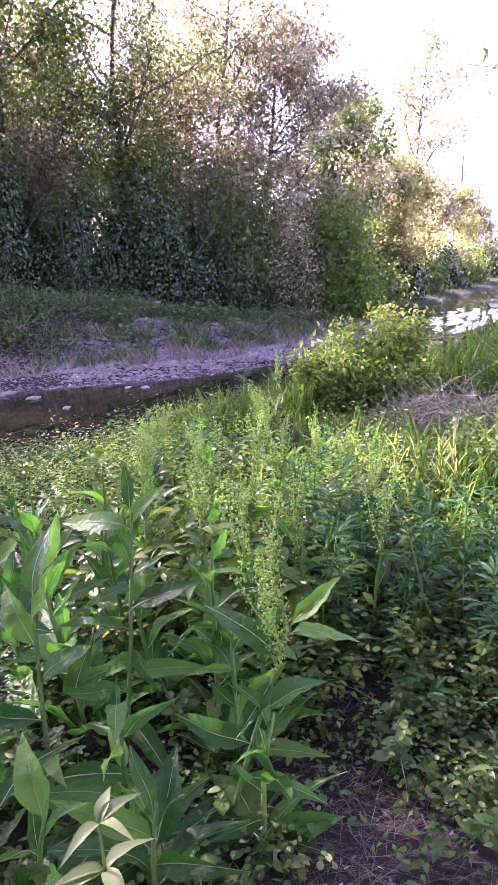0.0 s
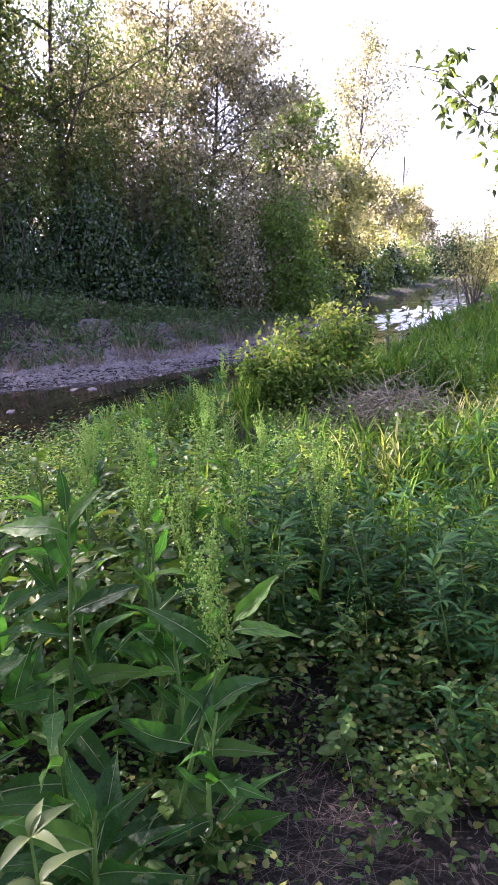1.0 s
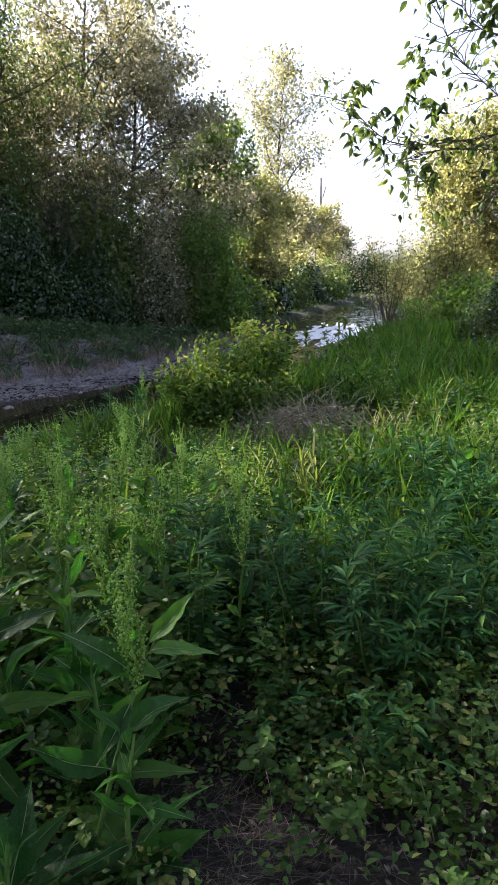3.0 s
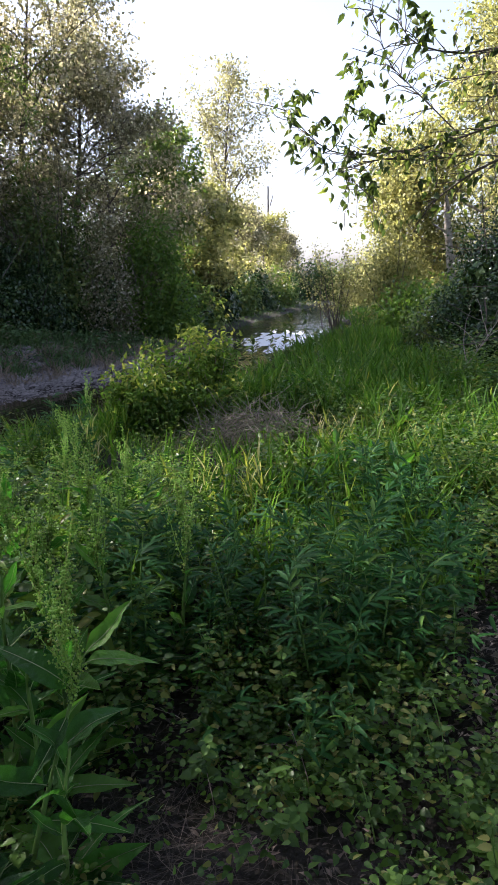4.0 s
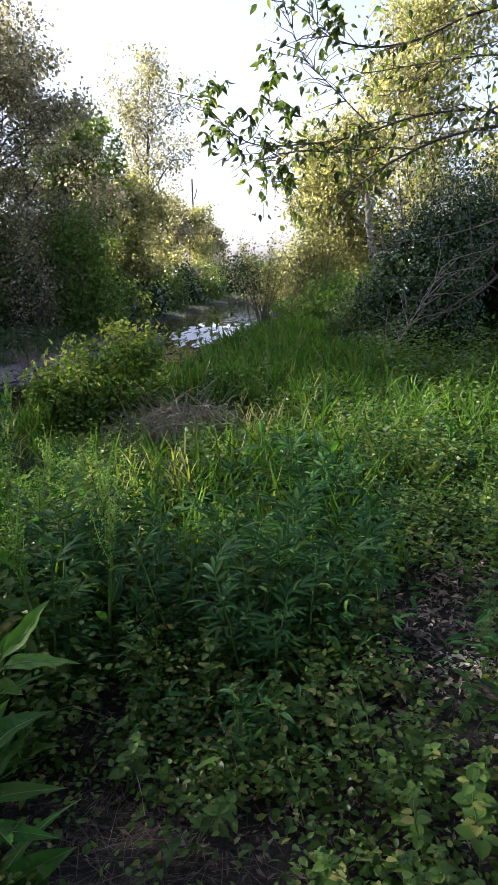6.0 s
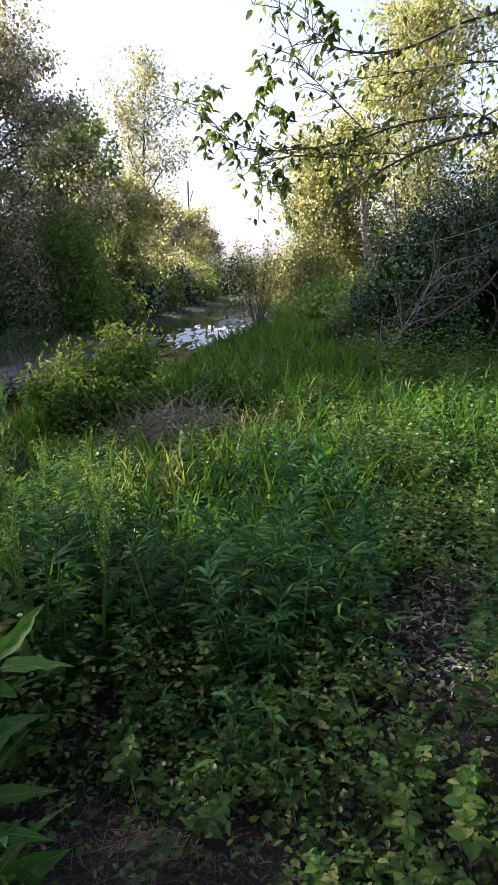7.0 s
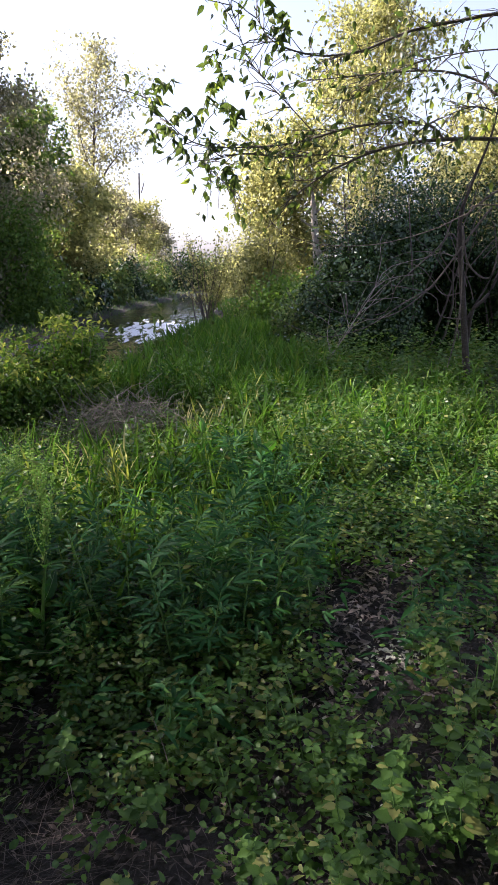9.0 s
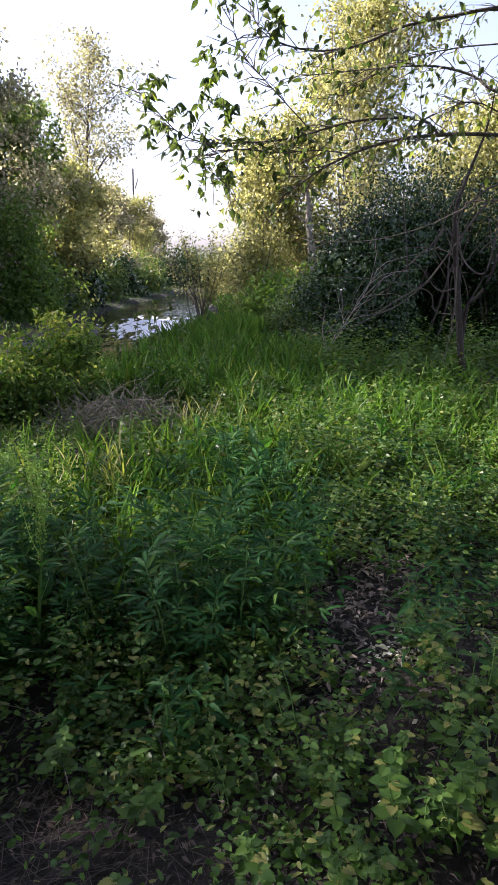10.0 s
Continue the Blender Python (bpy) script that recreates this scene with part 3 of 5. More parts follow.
tips = np.array(tips)[g.integers(0, len(tips), 1700)]
part("crown", scatter(Geo(), T_FAR, tips + g.normal(0, 0.1, tips.shape), random_ways(g, len(tips), 0.2), random_ways(g, len(tips), -1.0), g.uniform(0.06, 0.13, len(tips))), M_YELLOWTREE, sapling)
tree("sunlit_tree", (5.3, 25), 10.0, 2.6, "broad tree with yellow-green leaves in evening sun", M_YELLOWTREE, M_BARK_PALE, 311, (-0.03, 0), 16, 0.16, 27000, 0.14, T_FAR, 0.3, 0.13, 0.07, "sunlit trees on the near bank", 0, 7)
tree("sunlit_tree", (3.4, 27.5), 6.2, 2.1, "broad tree with yellow-green leaves in evening sun", M_YELLOWTREE, M_BARK, 312, (0, 0), 11, 0.15, 20000, 0.15, T_FAR, 0.34, 0.1, 0.07, "sunlit trees on the near bank")
tree("sunlit_tree", (8.9, 20.5), 5.5, 2.2, "broad tree with yellow-green leaves in evening sun", M_YELLOWTREE, M_BARK, 313, (0, 0), 12, 0.2, 24000, 0.15, T_FAR, 0.34, 0.13, 0.07, "sunlit trees on the near bank")
snag = thing("dead_tree", Matrix.Translation((4.0, 21.5, gz(4, 21.5))), "pale broken dead tree in front of sunlit leaves", "tree")
snag_line = wander(np.random.default_rng(8), (0.15, 0, 0), (-0.09, 0, 1), 3.95, 11, 0.05, 0)
part("trunk", tube(Geo(), snag_line, (0.17, 0.15, 0.14, 0.13, 0.15, 0.12, 0.13, 0.1, 0.12, 0.085, 0.09, 0.03), 8), M_BARK_PALE, snag)
for k, way in ((6, (0.8, -0.1, 0.5)), (8, (-0.7, 0.2, 0.7)), (9, (0.5, -0.3, 0.9))):
    part("stub", tube(Geo(), wander(np.random.default_rng(k), snag_line[k], way, 0.55, 4, 0.12, 0.0), np.linspace(0.05, 0.018, 5), 5), M_BARK_PALE, snag)
for i, (x, y, r, h, m) in enumerate(((2.6, 19.5, 1.3, 1.5, M_FRESH), (3.6, 17.0, 1.5, 1.8, M_FRESH), (2.4, 24.0, 1.4, 3.5, M_YELLOWTREE), (2.6, 46, 2.0, 4.4, M_YELLOWTREE), (3.6, 42, 2.4, 4.6, M_YELLOWTREE), (6.4, 17.5, 2.2, 4.9, M_YELLOWTREE))):
    bush("bank_bush", (x, y), (r, r, h), "leafy bush on the grassy near bank", m, 320 + i, 6000, 0.12, T_FAR, 6, 0.5, group="bushes on the near bank", ragged=0.15)

# ivy mound with a dark hollow
bush("ivy_mound", (4.05, 12.7), (2.95, 2.1, 3.8), "big rounded mound of dark ivy with dead twigs", M_IVY, 340, 86000, 0.06, T_FAR, 14, 0.55, 0.6, hollow=(0.22, -0.8, 0.26, (0.34, 0.8, 0.3)), ragged=0.06, lumps=0.15, many=120)
bush("ivy_mound", (6.1, 12.6), (2.3, 1.8, 3.0), "big rounded mound of dark ivy with dead twigs", M_IVY, 341, 36000, 0.063, T_FAR, 10, 0.55, hollow=(-0.4, -0.8, 0.3, (0.6, 0.8, 0.4)), ragged=0.06, lumps=0.17, many=100)
bush("scrub_mound", (2.6, 13.2), (1.25, 1.2, 1.8), "low mound of leafy green scrub sloping down to grass", M_GREENTREE, 342, 15000, 0.072, T_FAR, 6, 0.55, lumps=0.2, many=70)


# ---- branches that hang over the bank from a tree beside the path ----
def lifted(px, py, y):
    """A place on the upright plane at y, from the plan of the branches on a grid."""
    k = y / 5.0
    return np.array([(-1.30 + px * 0.00397) * k, y, 1.64 + (1.68 - py * 0.00345) * k])


def slanted(px, py, y):
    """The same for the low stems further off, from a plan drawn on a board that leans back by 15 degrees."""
    a, b = (px - 441) / 1182.6, (784 - py) / 1182.6
    ahead, rise = 0.9665 + 0.2565 * b, -0.2565 + 0.9665 * b
    k = (y - 0.04) / (ahead * 0.9964 - a * 0.085)
    return np.array([0.013 + (ahead * 0.085 + a * 0.9964) * k, y, 1.648 + rise * k])


def limb_line(pts, y0, y1, board=lifted):
    raw = np.array([board(px, py, y0 + (y1 - y0) * i / (len(pts) - 1)) for i, (px, py) in enumerate(pts)])
    t = np.linspace(0, len(raw) - 1, (len(raw) - 1) * 4 + 1)
    i = np.clip(t.astype(int), 0, len(raw) - 2)
    f = t - i
    m = np.gradient(raw, axis=0)
    h = lambda a, b, c, d: a[:, None] * raw[i] + b[:, None] * m[i] + c[:, None] * raw[i + 1] + d[:, None] * m[i + 1]
    return h(2 * f**3 - 3 * f**2 + 1, f**3 - 2 * f**2 + f, -2 * f**3 + 3 * f**2, f**3 - f**2)


g = np.random.default_rng(41)
over = thing("overhanging_tree", Matrix.Identity(4), "tree beside the path with long leafy branches hanging over", "tree")
part("trunk", tube(Geo(), [(4.5, 4.7, gz(4.5, 4.7) - 0.1), (4.45, 4.75, 0.8), (4.3, 4.8, 1.8), (4.25, 4.9, 3.0), (4.3, 5.0, 4.4), (4.2, 5.1, 6.0)], [0.2, 0.15, 0.13, 0.11, 0.08, 0.03], 10), M_BARK, over)
OVER_LIMBS = (
    ([(1400, 300), (1100, 245), (882, 228), (775, 230), (690, 242), (620, 268), (555, 305), (500, 350)], 4.9, 4.9, 0.026, 0.006),
    ([(775, 230), (745, 203), (680, 200), (600, 212), (520, 238), (430, 250), (330, 242), (255, 165)], 4.92, 5.2, 0.016, 0.004),
    ([(1400, 60), (1100, 20), (882, 0), (790, 14), (700, 36), (620, 72), (540, 82), (470, 60), (440, 20)], 5.0, 5.4, 0.022, 0.004),
    ([(1400, 200), (1060, 175), (882, 150), (830, 120), (760, 104), (680, 108), (600, 118), (520, 128)], 5.0, 5.7, 0.02, 0.004),
    ([(882, 185), (840, 168), (800, 175), (740, 205)], 4.8, 4.9, 0.008, 0.003),
    ([(545, 225), (500, 175), (455, 125), (425, 85), (398, 0)], 5.1, 5.2, 0.007, 0.002),
    ([(1300, 380), (882, 355), (830, 372), (760, 408), (660, 436), (560, 436), (480, 405), (440, 330)], 5.2, 5.6, 0.009, 0.002),
    ([(620, 268), (560, 262), (490, 268), (420, 262), (360, 285), (400, 330)], 4.9, 5.0, 0.007, 0.002),
    ([(882, 60), (800, 70), (720, 90), (640, 130), (590, 170)], 5.3, 5.6, 0.008, 0.002),
)
seats, ways = [], []
for n_limb, (pts, y0, y1, r0, r1) in enumerate(OVER_LIMBS):
    line = limb_line(pts, y0, y1)
    wood = tube(Geo(), line, np.linspace(r0 * 0.75, r1 * 0.8, len(line)), 6)
    for k in range(4 if r0 > 0.01 else 3, len(line), 1 if n_limb != 6 else 30):
        for _ in range(2):
            tw = wander(g, line[k], unit(line[k] - line[k - 1]) + g.normal(0, 0.8, 3) * (1, 1, 0.6), g.uniform(0.15, 0.38), 4, 0.2, -0.06)
            tube(wood, tw, np.linspace(0.004, 0.0015, 5), 4)
            seats += [tw[2], tw[3], tw[4], tw[4]]
            ways += [tw[4] - tw[3]] * 4
    part("limb", wood, M_BARK, over)
seats, ways = np.array(seats), unit(np.array(ways))
inview = seats[:, 0] < 2.6
pick = g.permutation(np.nonzero(inview)[0])
pick = pick[: len(pick) * 3 // 4]
hang = scatter(Geo(), T_OVATE, np.zeros((1, 3)), [(0, 1, 0)], [(0, 0, 1)], 1.0).mesh("leaf", M_OVERHANG)


def aimed(at, ahead, up, size):
    y = unit(ahead)
    x = unit(np.cross(y, up))
    z = np.cross(x, y)
    m = Matrix.Identity(4)
    for i in range(3):
        m[i][0], m[i][1], m[i][2], m[i][3] = x[i] * size, y[i] * size, z[i] * size, at[i]
    return m


# the tips in the clear are thick with hanging sprays of leaves
for px, py, sprays, s in ((262, 150, 4, 18), (282, 205, 4, 20), (312, 245, 3, 16), (362, 100, 4, 20), (358, 165, 4, 20), (385, 200, 4, 20), (372, 285, 4, 18), (402, 318, 3, 14), (458, 12, 4, 24), (345, 240, 2, 14), (505, 300, 3, 20)):
    for _ in range(sprays):
        p = lifted(px + g.normal(0, s), py + g.normal(0, s) - 12, 5.15 + g.normal(0, 0.12))
        tw = wander(g, p, (g.normal(-0.3, 0.5), g.normal(0, 0.4), -0.5), g.uniform(0.08, 0.17), 5, 0.14, -0.1)
        part("twig", tube(Geo(), tw, np.linspace(0.003, 0.0012, 6), 4), M_BARK, over)
        for k in range(9):
            q = tw[min(k * 5 // 8, 5)] if k < 8 else tw[5]
            d = unit(np.array([g.normal(0, 0.75), g.normal(0, 0.7), -0.6]))
            part("leaf", hang, M_OVERHANG, over, m=aimed(q, d, unit(g.normal(0, 0.7, 3) + (0, -0.6, 0.4)), g.uniform(0.048, 0.08)))
pos = seats[pick] + g.normal(0, 0.05, (len(pick), 3))
dirs = unit(ways[pick] * 0.4 + g.normal(0, 0.5, pos.shape) + (0, 0, -0.8))
tagged(part("foliage", scatter(Geo(), T_OVATE, pos, dirs, random_ways(g, len(pos), -0.5), g.uniform(0.042, 0.078, len(pos))), M_OVERHANG, over), kind="stuff")
# unseen crown overhead, added to block the sky above the foreground
up = np.stack([3.0 + g.normal(0, 1.7, 9000), 2.4 + g.normal(0, 1.7, 9000), 6.2 + g.normal(0, 0.9, 9000)], 1)
part("crown", scatter(Geo(), T_KITE, up, random_ways(g, 9000, 0.6), random_ways(g, 9000, -0.6), 0.16), M_OVERHANG, over)
# unseen trees behind the viewpoint, added to keep sky light off the path
tree("shade_tree", (2.2, -2.6), 9.0, 4.8, "unseen leafy tree added to shade the path", M_GREENTREE, M_BARK, 350, (-0.05, 0.12), 16, 0.38, 20000, 0.36, T_FAR, 0.5, 0.16, 0.06, "trees over the path", 0, 6)
tree("shade_tree", (-2.4, -2.8), 8.6, 4.6, "unseen leafy tree added to shade the path", M_GREENTREE, M_BARK, 351, (0.05, 0.12), 16, 0.38, 20000, 0.36, T_FAR, 0.5, 0.16, 0.06, "trees over the path", 0, 6)

# ---- a thin multi-stemmed tree in front of the ivy, with bare arching twigs ----
g = np.random.default_rng(43)
thin = thing("bare_young_tree", Matrix.Identity(4), "thin bare multi-stemmed young tree before dark ivy", "tree")
THIN_STEMS = (
    ([(820, 690), (816, 624), (811, 523), (806, 430), (808, 371), (830, 310), (862, 230), (880, 150)], 8.5, 8.3, 0.052, 0.006),
    ([(818, 600), (828, 545), (856, 515), (882, 455), (900, 380)], 8.5, 8.2, 0.03, 0.01),
    ([(811, 400), (818, 455), (842, 484), (862, 480), (878, 420), (884, 380)], 8.4, 8.2, 0.014, 0.008),
    ([(811, 395), (809, 500), (802, 572), (784, 645)], 8.3, 8.1, 0.01, 0.006),
    ([(960, 330), (882, 329), (839, 356), (806, 385)], 8.0, 8.4, 0.016, 0.01),
    ([(960, 340), (882, 356), (854, 371), (794, 452), (753, 503), (703, 533), (642, 573), (576, 591), (536, 584), (485, 560)], 8.2, 8.8, 0.015, 0.003),
    ([(788, 407), (763, 437), (723, 472), (693, 503), (672, 548), (612, 552)], 8.4, 8.8, 0.011, 0.003),
    ([(806, 430), (790, 408), (770, 440), (800, 482), (830, 484)], 8.5, 8.6, 0.012, 0.004),
    ([(811, 512), (775, 515), (740, 470), (690, 455)], 8.5, 8.9, 0.01, 0.003),
    ([(812, 560), (770, 552), (755, 515), (640, 494), (560, 494)], 8.5, 9.0, 0.009, 0.003),
    ([(760, 500), (700, 545), (650, 560), (592, 548), (545, 520)], 8.6, 8.9, 0.009, 0.003),
    ([(604, 515), (606, 555), (580, 594), (574, 608)], 9.0, 9.0, 0.01, 0.005),
)
for pts, y0, y1, r0, r1 in THIN_STEMS:
    line = limb_line(pts, y0, y1, slanted)
    part("trunk" if r0 > 0.05 else "branch", tube(Geo(), line, np.linspace(r0, r1, len(line)), 7), M_BARK_DARK if r0 > 0.02 else M_BARK, thin)
# arching bare shoots that hang down before the hollow
for i in range(9):
    a = g.uniform(-1.0, 1.1)
    arch = wander(g, (3.45 + g.normal(0, 0.2), 8.5 + g.normal(0, 0.2), g.uniform(0.6, 2.0)), (a, g.normal(0, 0.3), 0.9), g.uniform(0.9, 1.8), 10, 0.09, -0.1)
    arch[:, 2] = np.maximum(arch[:, 2], 0.05)
    part("branch", tube(Geo(), arch, np.linspace(0.007, 0.002, 11), 5), M_BARK, thin)

dry = thing("dead_branch", Matrix.Translation((2.0, 9.6, gz(2.0, 9.6))), "fallen dead branch with bare twigs leaning in the grass", "branch")
line = wander(g, (-0.35, -0.3, 0.05), (0.45, 0.1, 0.75), 1.9, 8, 0.05, -0.03)
part("stick", tube(Geo(), line, np.linspace(0.009, 0.004, 9), 5), M_TWIG, dry)
for k in range(2, 9):
    for _ in range(2):
        part("twig", tube(Geo(), wander(g, line[k], unit(line[k] - line[k - 1]) + g.normal(0, 0.6, 3), g.uniform(0.5, 1.3), 6, 0.12, -0.05), np.linspace(0.006, 0.002, 7), 4), M_TWIG, dry)


# ---- far bank: stones and grass ----
def ring_sample(g, n, x0, x1, y0, y1, test):
    """n places in a rectangle that pass a test of (x, y)."""
    out = np.zeros((0, 2))
    while len(out) < n:
        p = np.stack([g.uniform(x0, x1, n), g.uniform(y0, y1, n)], 1)
        out = np.concatenate([out, p[test(p[:, 0], p[:, 1])]])
    return out[:n]


def clumped(test, size=0.42, keep=0.15):
    """Lets a test through only in uneven clumps with dark gaps between."""
    k = 2 * math.pi / size
    def both(x, y):
        a = np.sin(k * x + 2.0 * np.sin(k * 0.43 * y)) + np.sin(k * 0.83 * y + 1.7 * np.sin(k * 0.51 * x)) + 0.6 * np.sin(k * 1.9 * (x + 0.6 * y))
        return test(x, y) & (a > -keep)
    return both


def far_edge(lo, hi):
    def test(x, y):
        d, half, _ = stream(x, y)
        e = -d - half
        return (d < 0) & (e > lo) & (e < hi)
    return test


def on_bar(x, y):
    """The wide gravel bar where the stream bends."""
    d, half, along = stream(x, y)
    return (d < 0) & (along > 3.55) & (along < 5.4) & (-d - half < 4.2 + 0.5 * np.sin(x * 3 + y))


def off_bar(test):
    return lambda x, y: test(x, y) & (~on_bar(x, y) | (np.modf(np.abs(np.sin(x * 91.7 + y * 47.3)) * 977.7)[0] < 0.12))


def standing(g, geo, template, places, tall, stray=0.35, z=0.0):
    n = len(places)
    at = np.stack([places[:, 0], places[:, 1], ground_z(places[:, 0], places[:, 1]) + z], 1)
    ways = g.normal(0, stray, (n, 3))
    ways[:, 2] = 1
    turn = g.uniform(0, 2 * np.pi, n)
    return scatter(geo, template, at, ways, np.stack([np.cos(turn), np.sin(turn), 0 * turn + 0.3], 1), tall * g.uniform(0.55, 1.25, n))


def stone_template(seed):
    bm = bmesh.new()
    bmesh.ops.create_icosphere(bm, subdivisions=1, radius=0.5)
    g = np.random.default_rng(seed)
    for v in bm.verts:
        v.co *= g.uniform(0.62, 1.3)
        v.co.z *= 0.5
    out = np.array([v.co[:] for v in bm.verts]), np.array([[v.index for v in f.verts] for f in bm.faces])
    bm.free()
    return out


g = np.random.default_rng(51)
gravel = Geo()
for k in range(4):
    at = ring_sample(g, 7000, -16, -1, 7, 26, far_edge(-0.35, 3.0))
    z = np.maximum(ground_z(at[:, 0], at[:, 1]), WATER_Z - 0.02)
    turn = g.uniform(0, 6.3, len(at))
    pebble = T_BERRY[0] * (1.0, 0.75, 0.5) * g.uniform(0.8, 1.2, (6, 3))
    scatter(gravel, (pebble, T_BERRY[1][:4]), np.stack([at[:, 0], at[:, 1], z + 0.012], 1), np.stack([np.cos(turn), np.sin(turn), g.normal(0, 0.2, len(at))], 1), np.tile((0, 0, 1.0), (len(at), 1)), g.gamma(2.0, 0.018, len(at)) + 0.022)
at = ring_sample(g, 9000, -10, -1, 10, 26, lambda x, y: on_bar(x, y) & far_edge(0.2, 5.0)(x, y))
turn = g.uniform(0, 6.3, len(at))
scatter(gravel, (pebble, T_BERRY[1][:4]), np.stack([at[:, 0], at[:, 1], ground_z(at[:, 0], at[:, 1]) + 0.012], 1), np.stack([np.cos(turn), np.sin(turn), g.normal(0, 0.2, len(at))], 1), np.tile((0, 0, 1.0), (len(at), 1)), g.gamma(3.0, 0.022, len(at)) + 0.04)
tagged(part("gravel", gravel, M_STONE, smooth=False), "pale lilac-grey gravel and flat stones along the water", "gravel", kind="stuff")

for x, y, s in ((-7.15, 9.3, 0.26), (-6.75, 11.3, 0.3), (-7.1, 11.2, 0.22), (-8.35, 9.95, 0.4), (-9.2, 10.2, 0.5)):
    v, f = stone_template(int(s * 100))
    ob = part("rock", Geo().add(v * (s, s * 0.7, s * 0.5), f), M_STONE, m=Matrix.Translation((x, y, WATER_Z + 0.01)) @ Matrix.Rotation(s * 9, 4, "Z"), smooth=False)
    tagged(ob, "flat grey rock rising from the shallow stream", "rock", "rocks in the stream")

g = np.random.default_rng(52)
bank = Geo()
weeds = ring_sample(g, 2200, -22, -2, 8, 32, off_bar(far_edge(2.4, 7.5)))
weeds = weeds[np.sin(weeds[:, 0] * 1.9 + np.sin(weeds[:, 1] * 1.3) * 2) + g.normal(0, 0.5, len(weeds)) > 0]
for k in range(9):
    n = len(weeds)
    turn = g.uniform(0, 6.3, n)
    at = np.stack([weeds[:, 0] + g.normal(0, 0.1, n), weeds[:, 1] + g.normal(0, 0.1, n), ground_z(weeds[:, 0], weeds[:, 1]) + 0.08 + 0.045 * k * g.uniform(0.5, 1.3, n)], 1)
    scatter(bank, T_KITE, at, np.stack([np.cos(turn), np.sin(turn), g.uniform(-0.3, 0.6, n)], 1), np.tile((0, 0, 1.0), (n, 1)) + g.normal(0, 0.3, (n, 3)), g.uniform(0.08, 0.2, n))
belt = ring_sample(g, 1500, -22, -3, 8, 30, clumped(far_edge(1.9, 6.0), 1.5, 0.4))
for k in range(6):
    n = len(belt)
    turn = g.uniform(0, 6.3, n)
    at = np.stack([belt[:, 0] + g.normal(0, 0.12, n), belt[:, 1] + g.normal(0, 0.12, n), ground_z(belt[:, 0], belt[:, 1]) + 0.04 + 0.045 * k * g.uniform(0.5, 1.3, n)], 1)
    scatter(bank, T_KITE, at, np.stack([np.cos(turn), np.sin(turn), g.uniform(-0.3, 0.6, n)], 1), np.tile((0, 0, 1.0), (n, 1)) + g.normal(0, 0.3, (n, 3)), g.uniform(0.08, 0.18, n))
standing(g, bank, T_BROAD, ring_sample(g, 14000, -22, -2, 8, 32, off_bar(far_edge(2.6, 8.0))), 0.36, 0.45)
standing(g, bank, T_GRASS, ring_sample(g, 16000, -22, -2, 8, 32, off_bar(far_edge(2.8, 8.0))), 0.24, 0.7)
standing(g, bank, T_BROAD, ring_sample(g, 4500, -22, -2, 8, 32, clumped(far_edge(1.2, 3.8), 1.7, -0.2)), 0.3, 0.5)
standing(g, bank, T_GRASS, ring_sample(g, 5000, -9, 2, 26, 62, far_edge(-0.1, 3.5)), 0.25, 0.5)
tagged(part("bank_grass", bank, M_FARGRASS), "low green grass and weeds on the far bank", "grass", kind="stuff")
dryg = Geo()
standing(g, dryg, T_BROAD, ring_sample(g, 4200, -18, -2, 8, 26, clumped(far_edge(0.7, 3.6), 1.3, 0.2)), 0.28, 0.6)
tagged(part("dry_grass", dryg, M_DRYGRASS), "dry pinkish brown grass above the gravel", "grass", kind="stuff")


# ---- near bank: grass and herbs ----
PATHWAY = np.array([(-0.55, 0.9), (-0.2, 1.5), (0.35, 2.05), (0.68, 2.65), (1.0, 3.3)])


def clear_of_gaps(x, y):
    """True where plants may stand: thinned along the trodden path, nothing on its two bare spots."""
    a = np.hypot((x + 0.48) / 0.15, (y - 1.7) / 0.26) > 1
    b = (np.hypot((x - 0.7) / 0.2, (y - 2.5) / 0.2) > 1) & (np.hypot((x - 0.78) / 0.22, (y - 2.95) / 0.3) > 1)
    d = np.abs(x - np.interp(y, PATHWAY[:, 1], PATHWAY[:, 0]))
    chance = np.modf(np.abs(np.sin(x * 127.1 + y * 311.7)) * 43758.5453)[0]
    return a & b & ((d > 0.26) | (chance < 0.45) | (y > 3.6))


def open_spot(x, y):
    """The low ground before the shrub and the brushwood."""
    return np.hypot((x + 0.8) / 1.5, (y - 6.2) / 1.35) > 1


def near_land(lo=0.2):
    def test(x, y):
        d, half, _ = stream(x, y)
        return (d > 0) & (d - half > lo) & clear_of_gaps(x, y)
    return test


def in_patch(cx, cy, rx, ry):
    base = near_land()
    return lambda x, y: base(x, y) & (np.hypot((x - cx) / rx, (y - cy) / ry) < 1)


g = np.random.default_rng(61)
lawn = Geo()


def meadow(x, y):
    return near_land(0.1)(x, y) & open_spot(x, y) & ((x < 0.5) | (y > 5.6))


standing(g, lawn, T_GRASS, ring_sample(g, 6000, -1.0, 2.4, 7.5, 20, in_patch(0.9, 13, 1.5, 6.0)), 0.4, 0.28)
standing(g, lawn, T_BLADE, ring_sample(g, 3500, -0.8, 2.4, 7.5, 18, in_patch(0.8, 12, 1.5, 4.6)), 0.45, 0.25)
standing(g, lawn, T_FLAG, ring_sample(g, 3200, -0.9, 2.4, 7.5, 18, in_patch(0.8, 12, 1.5, 4.6)), 0.5, 0.24)
standing(g, lawn, T_GRASS, ring_sample(g, 5000, -4.2, 3.5, 3.4, 9, meadow), 0.3, 0.45)
standing(g, lawn, T_GRASS, ring_sample(g, 6000, 1.0, 9, 14, 34, near_land()), 0.45, 0.4)
